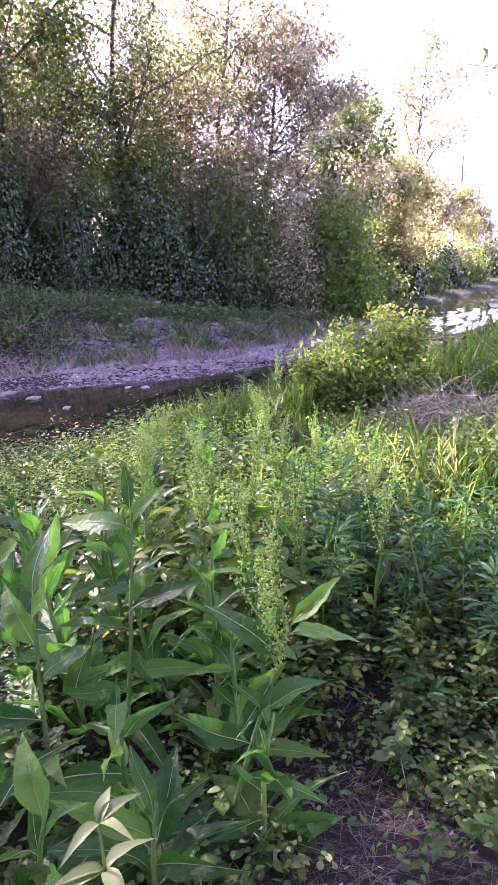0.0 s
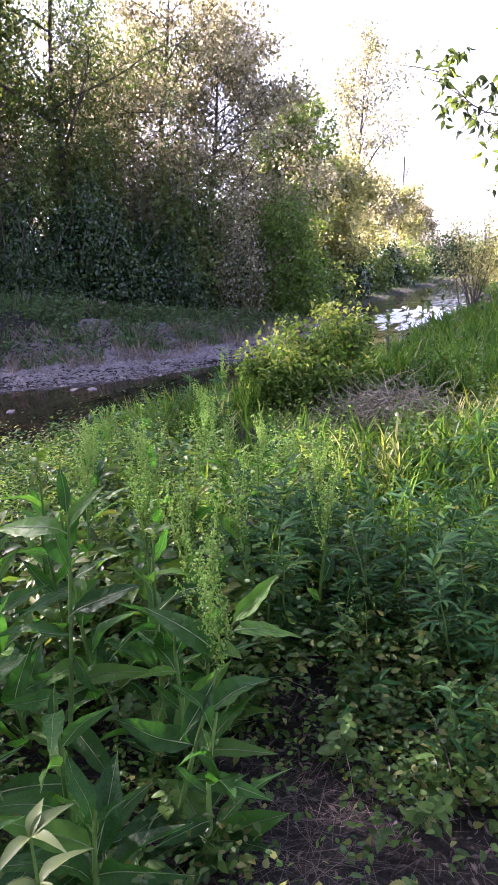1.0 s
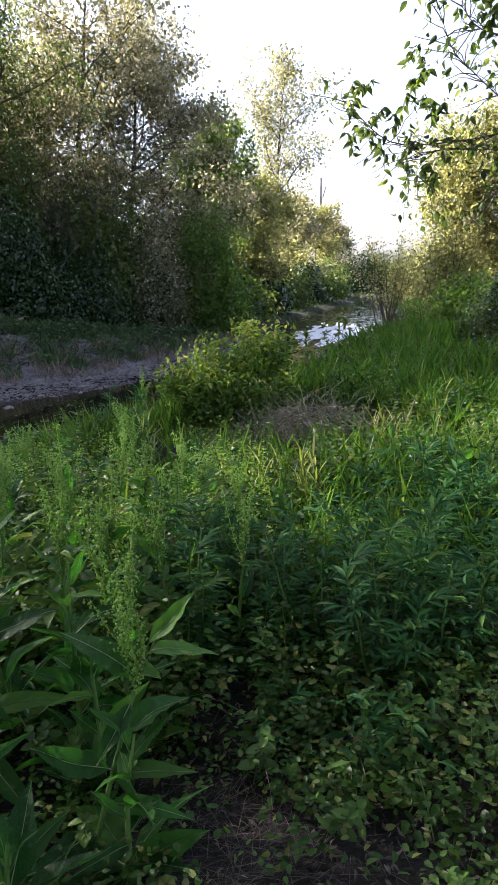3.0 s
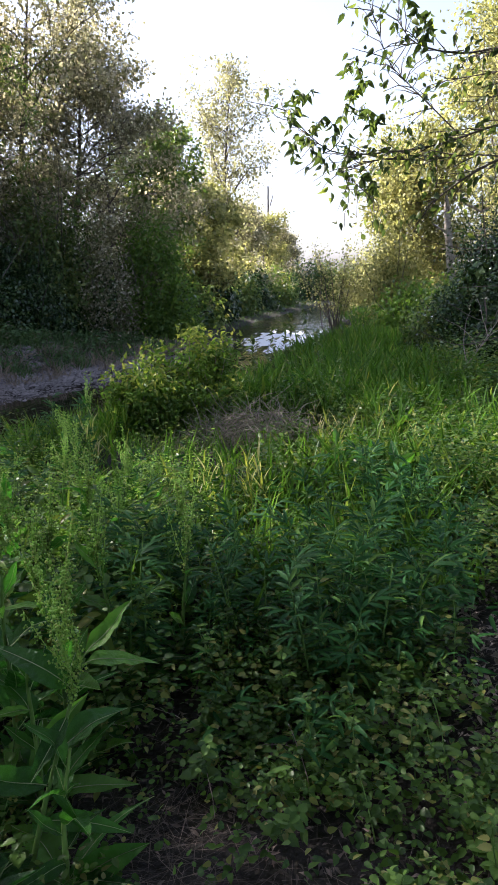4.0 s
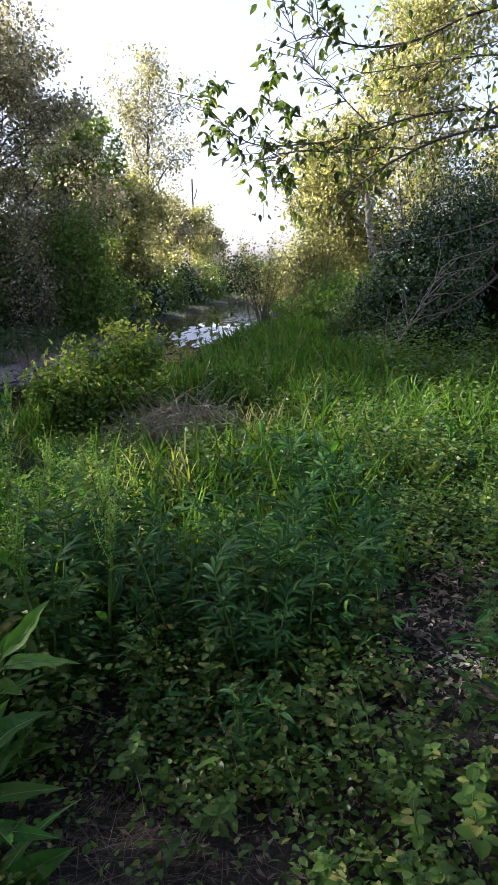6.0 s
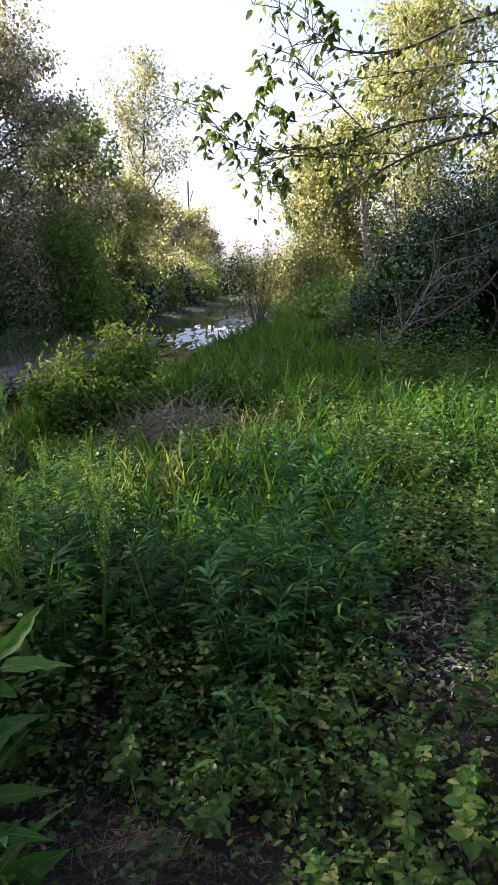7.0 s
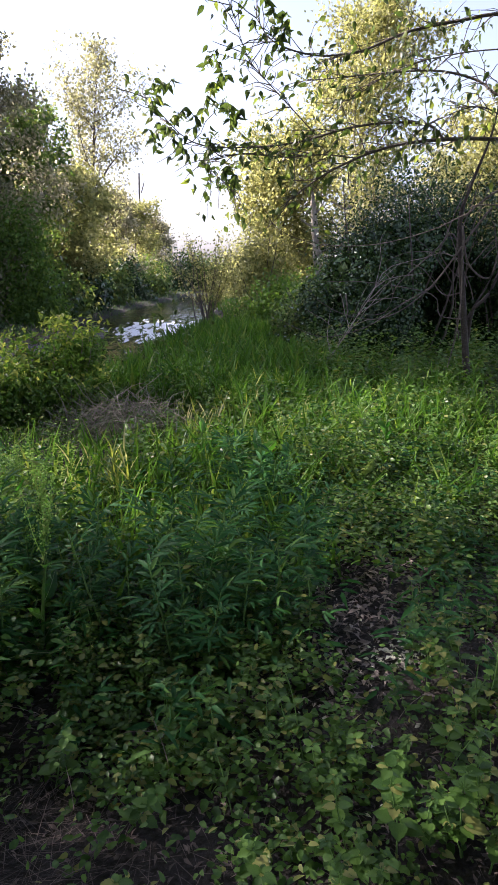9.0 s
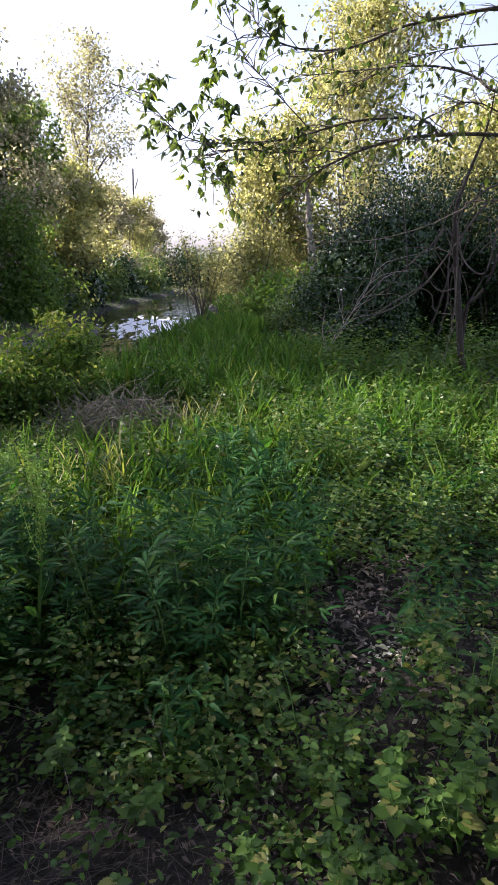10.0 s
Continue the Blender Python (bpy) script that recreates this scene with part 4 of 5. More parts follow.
standing(g, lawn, T_GRASS, ring_sample(g, 5000, -4.2, 0.6, 5.4, 8.5, clumped(meadow, 0.6, -0.1)), 0.42, 0.3)
standing(g, lawn, T_GRASS, ring_sample(g, 4000, -2.4, 0.7, 4.7, 7.6, near_land()), 0.17, 0.5)
standing(g, lawn, T_GRASS, ring_sample(g, 3500, -2.0, 0.6, 8.0, 14.0, near_land(-0.2)), 0.5, 0.3)
standing(g, lawn, T_FLAG, ring_sample(g, 900, -2.0, 0.6, 7.8, 13.0, near_land(-0.2)), 0.55, 0.25)
standing(g, lawn, T_BLADE, ring_sample(g, 1300, 0.35, 3.6, 5.6, 9.5, clumped(near_land(), 0.9, -0.25)), 0.42, 0.3)
standing(g, lawn, T_BLADE, ring_sample(g, 700, -0.6, 3.2, 3.9, 6.2, clumped(near_land(), 0.7, -0.5)), 0.4, 0.36)
standing(g, lawn, T_BLADE, ring_sample(g, 900, -1.8, 0.8, 2.9, 5.6, clumped(near_land(), 0.5, -0.2)), 0.4, 0.28)
tagged(part("lush_grass", lawn, M_GRASS), "tall lush green grass along the near bank", "grass", kind="stuff")


def herb_stuff(name, label, mat, places, height, leaf, template, seed, leaves=9, spread_=0.12, z_low=0.15):
    """Many small plants: leaves round short stems."""
    g = np.random.default_rng(seed)
    n = len(places)
    z = ground_z(places[:, 0], places[:, 1])
    swell = 0.5 + 0.5 * np.sin(places[:, 0] * 3.1 + 1.7 * np.sin(places[:, 1] * 2.3)) * np.sin(places[:, 1] * 2.9 + 0.6)
    tall = height * g.uniform(0.45, 1.2, n) * (0.55 + 0.9 * swell)
    geo = Geo()
    for k in range(leaves):
        f = z_low + (1 - z_low) * (k + g.uniform(0, 1, n)) / leaves
        turn = g.uniform(0, 2 * np.pi, n)
        out = np.stack([np.cos(turn), np.sin(turn), g.uniform(-0.25, 0.5, n)], 1)
        at = np.stack([places[:, 0] + g.normal(0, spread_ * 0.3, n), places[:, 1] + g.normal(0, spread_ * 0.3, n), z + tall * f], 1) + out * 0.02
        scatter(geo, template, at, out, np.tile((0, 0, 1.0), (n, 1)) + g.normal(0, 0.5, (n, 3)), leaf * (1.1 - 0.5 * f) * g.uniform(0.7, 1.3, n))
    return tagged(part(name, geo, mat), label, "plants", kind="stuff")


g = np.random.default_rng(62)
COVER = "low nettle-like ground cover with ovate green leaves"
herb_stuff("ground_cover", COVER, M_NETTLE, ring_sample(g, 3700, -2.2, 3.4, 0.9, 5.2, clumped(near_land(), 0.42, 0.8)), 0.14, 0.037, T_ROUND, 63, 13)
herb_stuff("ground_cover", "lush knee-high nettles and bramble leaves beside the path", M_BRAMBLE, ring_sample(g, 2100, 0.75, 3.8, 3.1, 5.8, clumped(near_land(), 0.6, 0.1)), 0.32, 0.047, T_ROUND, 68, 11, z_low=0.3)
herb_stuff("ground_cover", "lush knee-high nettles and bramble leaves beside the path", M_BRAMBLE, ring_sample(g, 3600, -0.6, 5.5, 4.6, 11, clumped(near_land(), 0.75, 0.0)), 0.4, 0.085, T_KITE, 64, 8, z_low=0.35)
w = np.random.default_rng(73)
herb_stuff("ground_cover", COVER, M_NETTLE, ring_sample(w, 1900, -4.5, 5.5, -3.2, 1.5, clumped(lambda x, y: near_land()(x, y) & ((y < 0.6) | (x < -2.2) | (x > 3.4)), 0.9, 0.1)), 0.16, 0.06, T_KITE, 74, 9)
herb_stuff("ground_cover", "leafy young nettles crowding the edge of the path", M_NETTLE, ring_sample(g, 330, -0.5, 0.6, 1.75, 3.0, clumped(near_land(), 0.3, 0.2)), 0.18, 0.043, T_ROUND, 72, 14, z_low=0.2)
herb_stuff("ground_cover", "leafy green weeds filling the meadow by the stream", M_NETTLE, ring_sample(g, 1200, -4.2, 0.7, 2.1, 8.0, clumped(meadow, 0.6, -0.2)), 0.36, 0.05, T_ROUND, 69, 11, z_low=0.35)
herb_stuff("ground_cover", "mixed weeds with narrow green leaves along the bank", M_MUGWORT, ring_sample(g, 1150, -4.6, 2.6, 2.0, 9.5, clumped(lambda x, y: near_land(0.1)(x, y) & open_spot(x, y), 0.7, -0.1)), 0.38, 0.098, T_LANCE, 65, 9, z_low=0.35)
herb_stuff("ground_cover", "leafy green weeds hanging over the edge of the water", M_NETTLE, ring_sample(g, 420, -5.8, -3.6, 2.6, 7.4, near_land(0.05)), 0.42, 0.06, T_KITE, 71, 12, z_low=0.3)
herb_stuff("ground_cover", "pale green weeds with small seed heads by the water", M_SEED, ring_sample(g, 900, -4.2, -0.8, 2.8, 8.5, lambda x, y: clumped(meadow, 0.5, 0.1)(x, y) & near_land(1.7)(x, y)), 0.42, 0.045, T_NARROW, 66, 16, z_low=0.35)

herb_stuff("ground_cover", "broad-leaved green docks filling the bank", M_BRAMBLE, ring_sample(g, 300, -2.8, -0.9, 2.3, 4.4, clumped(near_land(), 0.5, 0.2)), 0.42, 0.13, T_HANG, 68, 10, z_low=0.1)
herb_stuff("ground_cover", "small weeds growing through the dead brushwood", M_BRAMBLE, ring_sample(g, 170, -1.9, 0.4, 6.1, 7.9, near_land()), 0.36, 0.055, T_KITE, 62, 11, z_low=0.3)
herb_stuff("ground_cover", "tall pale nettles along the foot of the ivy", M_BRAMBLE, ring_sample(g, 420, 1.6, 6.0, 8.2, 10.8, clumped(near_land(), 0.8, 0.0)), 0.75, 0.1, T_KITE, 64, 13, z_low=0.3)
# leaf litter on the trodden soil
g = np.random.default_rng(77)
n = 7000
p = np.stack([g.uniform(-1.4, 2.4, n), g.uniform(0.9, 4.4, n)], 1)
turn = g.uniform(0, 6.3, n)
litter = scatter(Geo(), T_NARROW, np.stack([p[:, 0], p[:, 1], ground_z(p[:, 0], p[:, 1]) + g.uniform(0.006, 0.03, n)], 1), np.stack([np.cos(turn), np.sin(turn), g.normal(0, 0.2, n)], 1), np.tile((0, 0, 1.0), (n, 1)) + g.normal(0, 0.5, (n, 3)), g.uniform(0.015, 0.045, n))
tagged(part("leaf_litter", litter, M_STRAW), "brown dead leaves and bits lying on the soil", "leaf litter", kind="stuff")

# a pale patch of broken bark and twigs beside the path
y = g.uniform(2.2, 3.5, 700)
p = np.stack([0.5 + (y - 2.0) * 0.34 + g.normal(0, 0.16, 700), y], 1)
turn = g.uniform(0, 6.3, 700)
chips = scatter(Geo(), T_NARROW, np.stack([p[:, 0], p[:, 1], ground_z(p[:, 0], p[:, 1]) + g.uniform(0.008, 0.035, 700)], 1), np.stack([np.cos(turn), np.sin(turn), g.normal(0, 0.25, 700)], 1), np.tile((0, 0, 1.0), (700, 1)) + g.normal(0, 0.5, (700, 3)), g.uniform(0.02, 0.07, 700))
tagged(part("bark_chips", chips, M_TWIG), "pale grey bits of bark and twig on the soil", "leaf litter", kind="stuff")
p = np.concatenate([np.stack([0.84 + g.normal(0, 0.07, 130), 2.46 + g.normal(0, 0.05, 130)], 1), np.stack([g.uniform(0.3, 1.4, 60), g.uniform(1.6, 3.4, 60)], 1)])
turn = g.uniform(0, 6.3, len(p))
fluff = scatter(Geo(), T_KITE, np.stack([p[:, 0], p[:, 1], ground_z(p[:, 0], p[:, 1]) + g.uniform(0.02, 0.05, len(p))], 1), np.stack([np.cos(turn), np.sin(turn), g.normal(0, 0.3, len(p))], 1), np.tile((0, 0, 1.0), (len(p), 1)) + g.normal(0, 0.4, (len(p), 3)), g.uniform(0.012, 0.034, len(p)))
tagged(part("plant_fluff", fluff, M_BLOSSOM), "white plant fluff caught on the trodden path", "leaf litter", kind="stuff")
# dead stalks that arch among the low plants
bents = Geo()
for x, y in ring_sample(g, 150, -0.8, 2.6, 1.3, 5.6, near_land()):
    a = g.uniform(0, 6.3)
    line = wander(g, (x, y, gz(x, y)), (math.cos(a) * 0.6, math.sin(a) * 0.6, 1), g.uniform(0.18, 0.42), 6, 0.08, -0.28)
    tube(bents, line, np.linspace(0.0022, 0.001, 7), 4)
tagged(part("dead_stalks", bents, M_TWIG), "thin pale dry stalks arching among the leaves", "stalks", kind="stuff")

# straw and dead stalks on the soil
g = np.random.default_rng(67)
n = 4200
p = np.stack([g.uniform(-1.6, 2.6, n), g.uniform(0.9, 5.0, n)], 1)
extra = np.stack([-0.48 + g.normal(0, 0.2, 700), 1.7 + g.normal(0, 0.24, 700)], 1)
p = np.concatenate([p, extra])
turn = g.uniform(0, 6.3, len(p))
stalk = blade((0, 0.5, 1), (0.006, 0.008, 0.003), 0.05, 0.6)
straw = scatter(Geo(), stalk, np.stack([p[:, 0], p[:, 1], ground_z(p[:, 0], p[:, 1]) + g.uniform(0.005, 0.035, len(p))], 1), np.stack([np.cos(turn), np.sin(turn), g.normal(0.03, 0.06, len(p))], 1), np.tile((0, 0, 1.0), (len(p), 1)), g.uniform(0.03, 0.15, len(p)))
tagged(part("straw", straw, M_STRAW), "dead straw and stalks lying on the soil", "straw", kind="stuff")


# ---- dock plants ----
def dock_leaf(seed):
    """A long leaf on a short stalk, wavy at the edge, that arches and leans to one side: five points across."""
    g = np.random.default_rng(seed)
    y = np.linspace(0, 1, 13)
    wide = g.uniform(0.13, 0.205)
    w = np.interp(y, (0, 0.1, 0.16, 0.3, 0.45, 0.65, 0.82, 0.93, 1.0), (0.1, 0.1, 0.45, 0.9, 1.0, 0.84, 0.5, 0.22, 0.0)) * wide
    sag, fold, ruffle, phase = g.uniform(-0.1, 0.95), g.uniform(0.12, 0.55), g.uniform(0.1, 0.2), g.uniform(0, 6, 2)
    rows = []
    for c in (-1.0, -0.5, 0.0, 0.5, 1.0):
        edge = ruffle * w * c * c * np.sin(y * 21.0 + phase[int(c > 0)])
        rows.append(np.stack([c * w * (1 + 0.06 * np.sin(y * 27.0 + phase[0])), y, -sag * y**2 + fold * w * abs(c) ** 1.4 + edge], 1))
    v = np.stack(rows, 1)
    turn = g.uniform(-1.1, 1.1) * y**1.5                             # twisted along its length
    x, z = v[..., 0].copy(), v[..., 2] - v[:, 2:3, 2]
    v[..., 0], v[..., 2] = x * np.cos(turn)[:, None] - z * np.sin(turn)[:, None], v[:, 2:3, 2] + x * np.sin(turn)[:, None] + z * np.cos(turn)[:, None]
    v[..., 0] += g.normal(0, 0.16) * y[:, None] ** 2
    v[..., 2] += 0.035 * np.sin(y * g.uniform(5, 9) + g.uniform(0, 6))[:, None]
    f = [(5 * i + j, 5 * i + j + 1, 5 * i + j + 6, 5 * i + j + 5) for i in range(12) for j in range(4)]
    return v, np.array(f)


DOCK_LEAVES, DOCK_RIBS = [], []
for k in range(9):
    v, f = dock_leaf(k)
    DOCK_LEAVES.append(Geo().add(v, f).mesh("leaf", M_DOCK))
    DOCK_RIBS.append(tube(Geo(), v[:, 2] + (0, 0, 0.002), np.linspace(0.011, 0.003, 13), 3).mesh("midrib", M_RIB))


def dock(at, height, seed, leaves=11, long=0.3, spike=0.0, loose=0.28, seeds=60, label="tall dock plant with long blue-green leaves on upright stem", lean=(0, 0)):
    g = np.random.default_rng(seed)
    root = thing("dock_plant", Matrix.Translation((at[0], at[1], gz(*at) - 0.02)), label, "plant", "dock plants")
    line = wander(g, (0, 0, 0), (lean[0], lean[1], 1), height, 8, 0.05, 0.05)
    part("stem", tube(Geo(), line, np.linspace(0.0105, 0.0045, 9), 6), M_STEM, root)
    for i in range(5):
        turn = i * 1.257 + g.uniform(-0.3, 0.3)
        j = int(g.integers(0, 9))
        leaf = part("leaf", DOCK_LEAVES[j], M_DOCK, root, m=aimed(line[0] + (0, 0, 0.03), unit(np.array([math.cos(turn), math.sin(turn), g.uniform(0.5, 1.2)])), unit(g.normal(0, 0.3, 3) + (0, 0, 1)), long * g.uniform(0.9, 1.25)))
        part("midrib", DOCK_RIBS[j], M_RIB, leaf, "pale midrib")
    for i in range(leaves):
        f = 0.06 + 0.9 * i / leaves
        k = min(int(f * 8), 7)
        p = line[k] + (line[k + 1] - line[k]) * (f * 8 - k)
        turn = i * 2.4 + g.uniform(-0.5, 0.5)
        up = 0.75 + 1.5 * f + g.uniform(-0.6, 0.9)
        d = unit(np.array([math.cos(turn), math.sin(turn), up]))
        j = int(g.integers(0, 9))
        m = aimed(p, d, unit(g.normal(0, 0.35, 3) + (0, 0, 1)), long * (1.12 - 0.5 * f) * g.uniform(0.6, 1.15))
        leaf = part("leaf", DOCK_LEAVES[j], M_DOCK, root, m=m)
        part("midrib", DOCK_RIBS[j], M_RIB, leaf, "pale midrib")
    if spike:
        head = Geo()
        for b in range(7):
            base = line[-1] * (0.72 + 0.28 * b / 7)
            sl = wander(g, base, (g.normal(0, loose), g.normal(0, loose), 1), spike * g.uniform(0.5, 1.0), 6, 0.06, 0.12)
            tube(head, sl, np.linspace(0.003, 0.001, 7), 3)
            n = seeds
            q = sl[g.integers(0, 6, n)]
            q = q + g.normal(0, 0.009, (n, 3)) + (sl[1] - sl[0]) * g.uniform(0, 1, (n, 1))
            scatter(head, T_BERRY, q, random_ways(g, n), random_ways(g, n), g.uniform(0.007, 0.014, n))
        part("flower_spike", head, M_SEED, root, "frothy pale green flower spike")
    return root


for i, (x, y, h, n, long, spike) in enumerate((
        
        (-1.55, 1.78, 0.92, 13, 0.26, 0), (-1.10, 1.36, 0.60, 11, 0.26, 0), (-1.66, 2.25, 0.85, 11, 0.25, 0), (-0.78, 1.55, 0.46, 10, 0.22, 0),
        (-1.38, 1.12, 0.55, 11, 0.27, 0), (-1.15, 1.02, 0.48, 10, 0.26, 0), (-0.95, 1.22, 0.45, 10, 0.25, 0), (-1.6, 1.35, 0.75, 12, 0.27, 0), (-1.62, 1.1, 0.6, 11, 0.27, 0), (-1.85, 1.55, 0.8, 12, 0.27, 0), (-1.95, 1.92, 0.8, 12, 0.26, 0), (-2.15, 2.3, 0.75, 11, 0.25, 0), (-1.45, 0.92, 0.45, 10, 0.26, 0),
        (-1.10, 1.95, 0.8, 12, 0.26, 0), (-1.42, 2.05, 0.84, 12, 0.25, 0), (-0.98, 1.85, 0.6, 11, 0.25, 0), (-1.75, 1.95, 0.85, 12, 0.25, 0), 
        (-1.02, 2.25, 0.72, 9, 0.24, 0.42), (-1.22, 2.62, 0.66, 9, 0.23, 0.4), (-0.92, 2.55, 0.62, 8, 0.22, 0.36), (-1.5, 2.9, 0.62, 8, 0.22, 0.36),
        (-1.95, 2.5, 0.7, 9, 0.24, 0), (-2.1, 3.3, 0.6, 8, 0.23, 0.32), (-1.75, 4.0, 0.6, 8, 0.22, 0.34), (-2.5, 4.2, 0.5, 8, 0.2, 0.25),
        (-2.15, 5.2, 0.55, 8, 0.2, 0.28), (-2.3, 6.2, 0.6, 8, 0.2, 0.3), (-2.75, 4.6, 0.45, 8, 0.2, 0.25), (-1.35, 3.4, 0.6, 8, 0.2, 0.36), (-1.1, 3.1, 0.55, 8, 0.2, 0.36),
        (-0.7, 2.75, 0.6, 7, 0.2, 0.36), (-1.7, 3.2, 0.6, 7, 0.2, 0.36), (-0.85, 3.4, 0.55, 7, 0.2, 0.34), (-1.45, 4.4, 0.5, 7, 0.2, 0.34), (-1.9, 4.9, 0.5, 7, 0.2, 0.32), (-1.15, 4.0, 0.5, 7, 0.2, 0.32), (-2.35, 3.7, 0.5, 7, 0.2, 0.3),
        (0.62, 4.45, 0.5, 8, 0.22, 0), (0.42, 4.3, 0.55, 7, 0.26, 0), (0.3, 5.0, 0.4, 8, 0.22, 0), (1.55, 5.3, 0.55, 9, 0.25, 0), (0.05, 4.9, 0.5, 7, 0.26, 0))):
    dock((x, y), h, 400 + i, n, long, spike, label="dock plant with long leaves and a frothy flower spike" if spike else "tall dock plant with long blue-green leaves on upright stem")

for i, (x, y, h, s) in enumerate(((-0.98, 2.1, 0.7, 0.4), (-1.3, 2.3, 0.7, 0.4), (-1.75, 2.6, 0.66, 0.38))):
    dock((x, y), h, 470 + i, 9, 0.25, s, 0.16, 75, label="tall dock plant with a dense pale green flower spike")



def shaped_dock(at, height, lean, seed, leaves, spike=0.0):
    """A dock whose leaves are given one by one: share of the height, way (to the right, onward, up), length and bend."""
    g = np.random.default_rng(seed)
    root = thing("dock_plant", Matrix.Translation((at[0], at[1], gz(*at) - 0.02)), "tall dock plant whose broad wavy leaves catch the light", "plant", "dock plants")
    line = wander(g, (0, 0, 0), (lean[0], lean[1], 1), height * math.hypot(1, *lean), 8, 0.025, 0.0)
    part("stem", tube(Geo(), line, np.linspace(0.01, 0.0045, 9), 6), M_STEM, root)
    for f, right, onward, up, long, j in leaves:
        k = min(int(f * 8), 7)
        p = line[k] + (line[k + 1] - line[k]) * (f * 8 - k)
        d = unit(np.array([right * 0.93 - onward * 0.37, right * 0.37 + onward * 0.93, up]))
        leaf = part("leaf", DOCK_LEAVES[j], M_DOCK, root, m=aimed(p, d, unit(np.array([0.1 * right, -0.5, 0.9]) if up > -0.05 else np.array([0.2 * right + 0.1, -0.9, 0.2])), long))
        part("midrib", DOCK_RIBS[j], M_RIB, leaf, "pale midrib")
    if spike:
        head = Geo()
        for b in range(9):
            sl = wander(g, line[-1] * (0.8 + 0.2 * b / 9), (g.normal(-0.12, 0.2), g.normal(0, 0.2), 1), spike * g.uniform(0.5, 1.0), 6, 0.07, 0.1)
            tube(head, sl, np.linspace(0.0025, 0.001, 7), 3)
            q = sl[g.integers(0, 6, 70)] + g.normal(0, 0.008, (70, 3)) + (sl[1] - sl[0]) * g.uniform(0, 1, (70, 1))
            scatter(head, T_BERRY, q, random_ways(g, 70), random_ways(g, 70), g.uniform(0.006, 0.012, 70))
        part("flower_spike", head, M_SEED, root, "frothy pale green flower spike")
    return root


shaped_dock((-0.9, 1.53), 0.66, (0.26, 0.29), 480, (
    (1.0, 0.75, -0.2, 1.0, 0.22, 3), (0.97, 1.0, -0.1, 0.4, 0.18, 1), (0.86, -0.6, 0.0, 0.9, 0.22, 5), (0.78, -0.4, -0.5, -0.5, 0.2, 2), (0.56, 0.1, -0.9, -0.2, 0.17, 7),
    (0.62, 0.7, 0.2, 0.4, 0.21, 4), (0.46, -0.8, -0.2, 0.5, 0.24, 6), (0.32, 0.8, -0.3, 0.3, 0.2, 8), (0.2, -0.5, -0.7, 0.4, 0.25, 0), (0.12, 0.6, -0.6, 0.3, 0.18, 2)), 0.36)
shaped_dock((-1.37, 1.74), 0.9, (0.0, 0.12), 481, (
    (1.0, -0.1, 0.2, 1.0, 0.17, 3), (0.93, -1.0, 0.1, 0.55, 0.25, 1), (0.95, 0.35, 0.0, 0.9, 0.15, 5), (0.8, -0.4, 0.3, 0.9, 0.2, 4), (0.62, 1.0, 0.1, 0.75, 0.26, 6),
    (0.55, -0.7, -0.4, 0.6, 0.22, 7), (0.48, 0.5, -0.7, -0.3, 0.18, 2), (0.36, 0.7, -0.4, 0.8, 0.24, 8), (0.3, -0.6, -0.4, 0.3, 0.22, 0), (0.2, 0.4, -0.8, 0.3, 0.24, 1)))
shaped_dock((-1.37, 1.36), 0.72, (-0.16, 0.16), 482, (
    (1.0, 0.0, 0.2, 1.0, 0.2, 5), (0.9, 0.3, -0.3, 0.9, 0.24, 3), (0.8, -0.5, 0.2, 0.9, 0.22, 4), (0.66, 0.6, -0.2, 0.8, 0.24, 0), (0.5, -0.8, -0.3, 0.4, 0.22, 6), (0.4, 0.4, -0.7, 0.3, 0.22, 2), (0.25, 0.8, 0.0, 0.4, 0.24, 8)))

# a pale young shoot close to the path
g = np.random.default_rng(70)
shoot = thing("pale_shoot", Matrix.Translation((-0.85, 0.9, gz(-0.85, 0.9))), "young shoot with pale yellowish leaves close to the path", "plant")
line = wander(g, (0, 0, 0), (0.03, 0, 1), 0.61, 6, 0.04, 0.05)
part("stem", tube(Geo(), line, np.linspace(0.006, 0.003, 7), 5), M_STEM, shoot)
pale = Geo().add(*blade(np.linspace(0, 1, 9), (0.025, 0.09, 0.15, 0.18, 0.18, 0.15, 0.1, 0.05, 0.0), 0.9, 0.6, 0.012)).mesh("leaf", M_PALE)
for i in range(13):
    turn = i * 2.4 + 0.5 * math.sin(i * 5.0)
    part("leaf", pale, M_PALE, shoot, m=aimed(line[6 - i // 4], unit(np.array([math.cos(turn), math.sin(turn), 0.9 - 0.05 * i])), (0.2 * math.sin(i * 3.0), 0.2 * math.cos(i * 2.0), 1), 0.07 + 0.005 * i))


# ---- nettle-like plants beside the path ----
LEAF_MESHES = [Geo().add(*lobed(k)).mesh("leaf", M_NETTLE) for k in (
    ((0, 0.95, 0.85), (1.35, 0.7, 0.62), (-1.35, 0.7, 0.62)),
    ((0, 1.0, 1.0),),
    ((0, 0.9, 0.8), (1.1, 0.7, 0.6), (-1.1, 0.7, 0.6), (2.1, 0.45, 0.45), (-2.1, 0.45, 0.45)),
    ((0, 0.95, 0.95), (0.8, 0.6, 0.7), (-0.8, 0.6, 0.7)))]


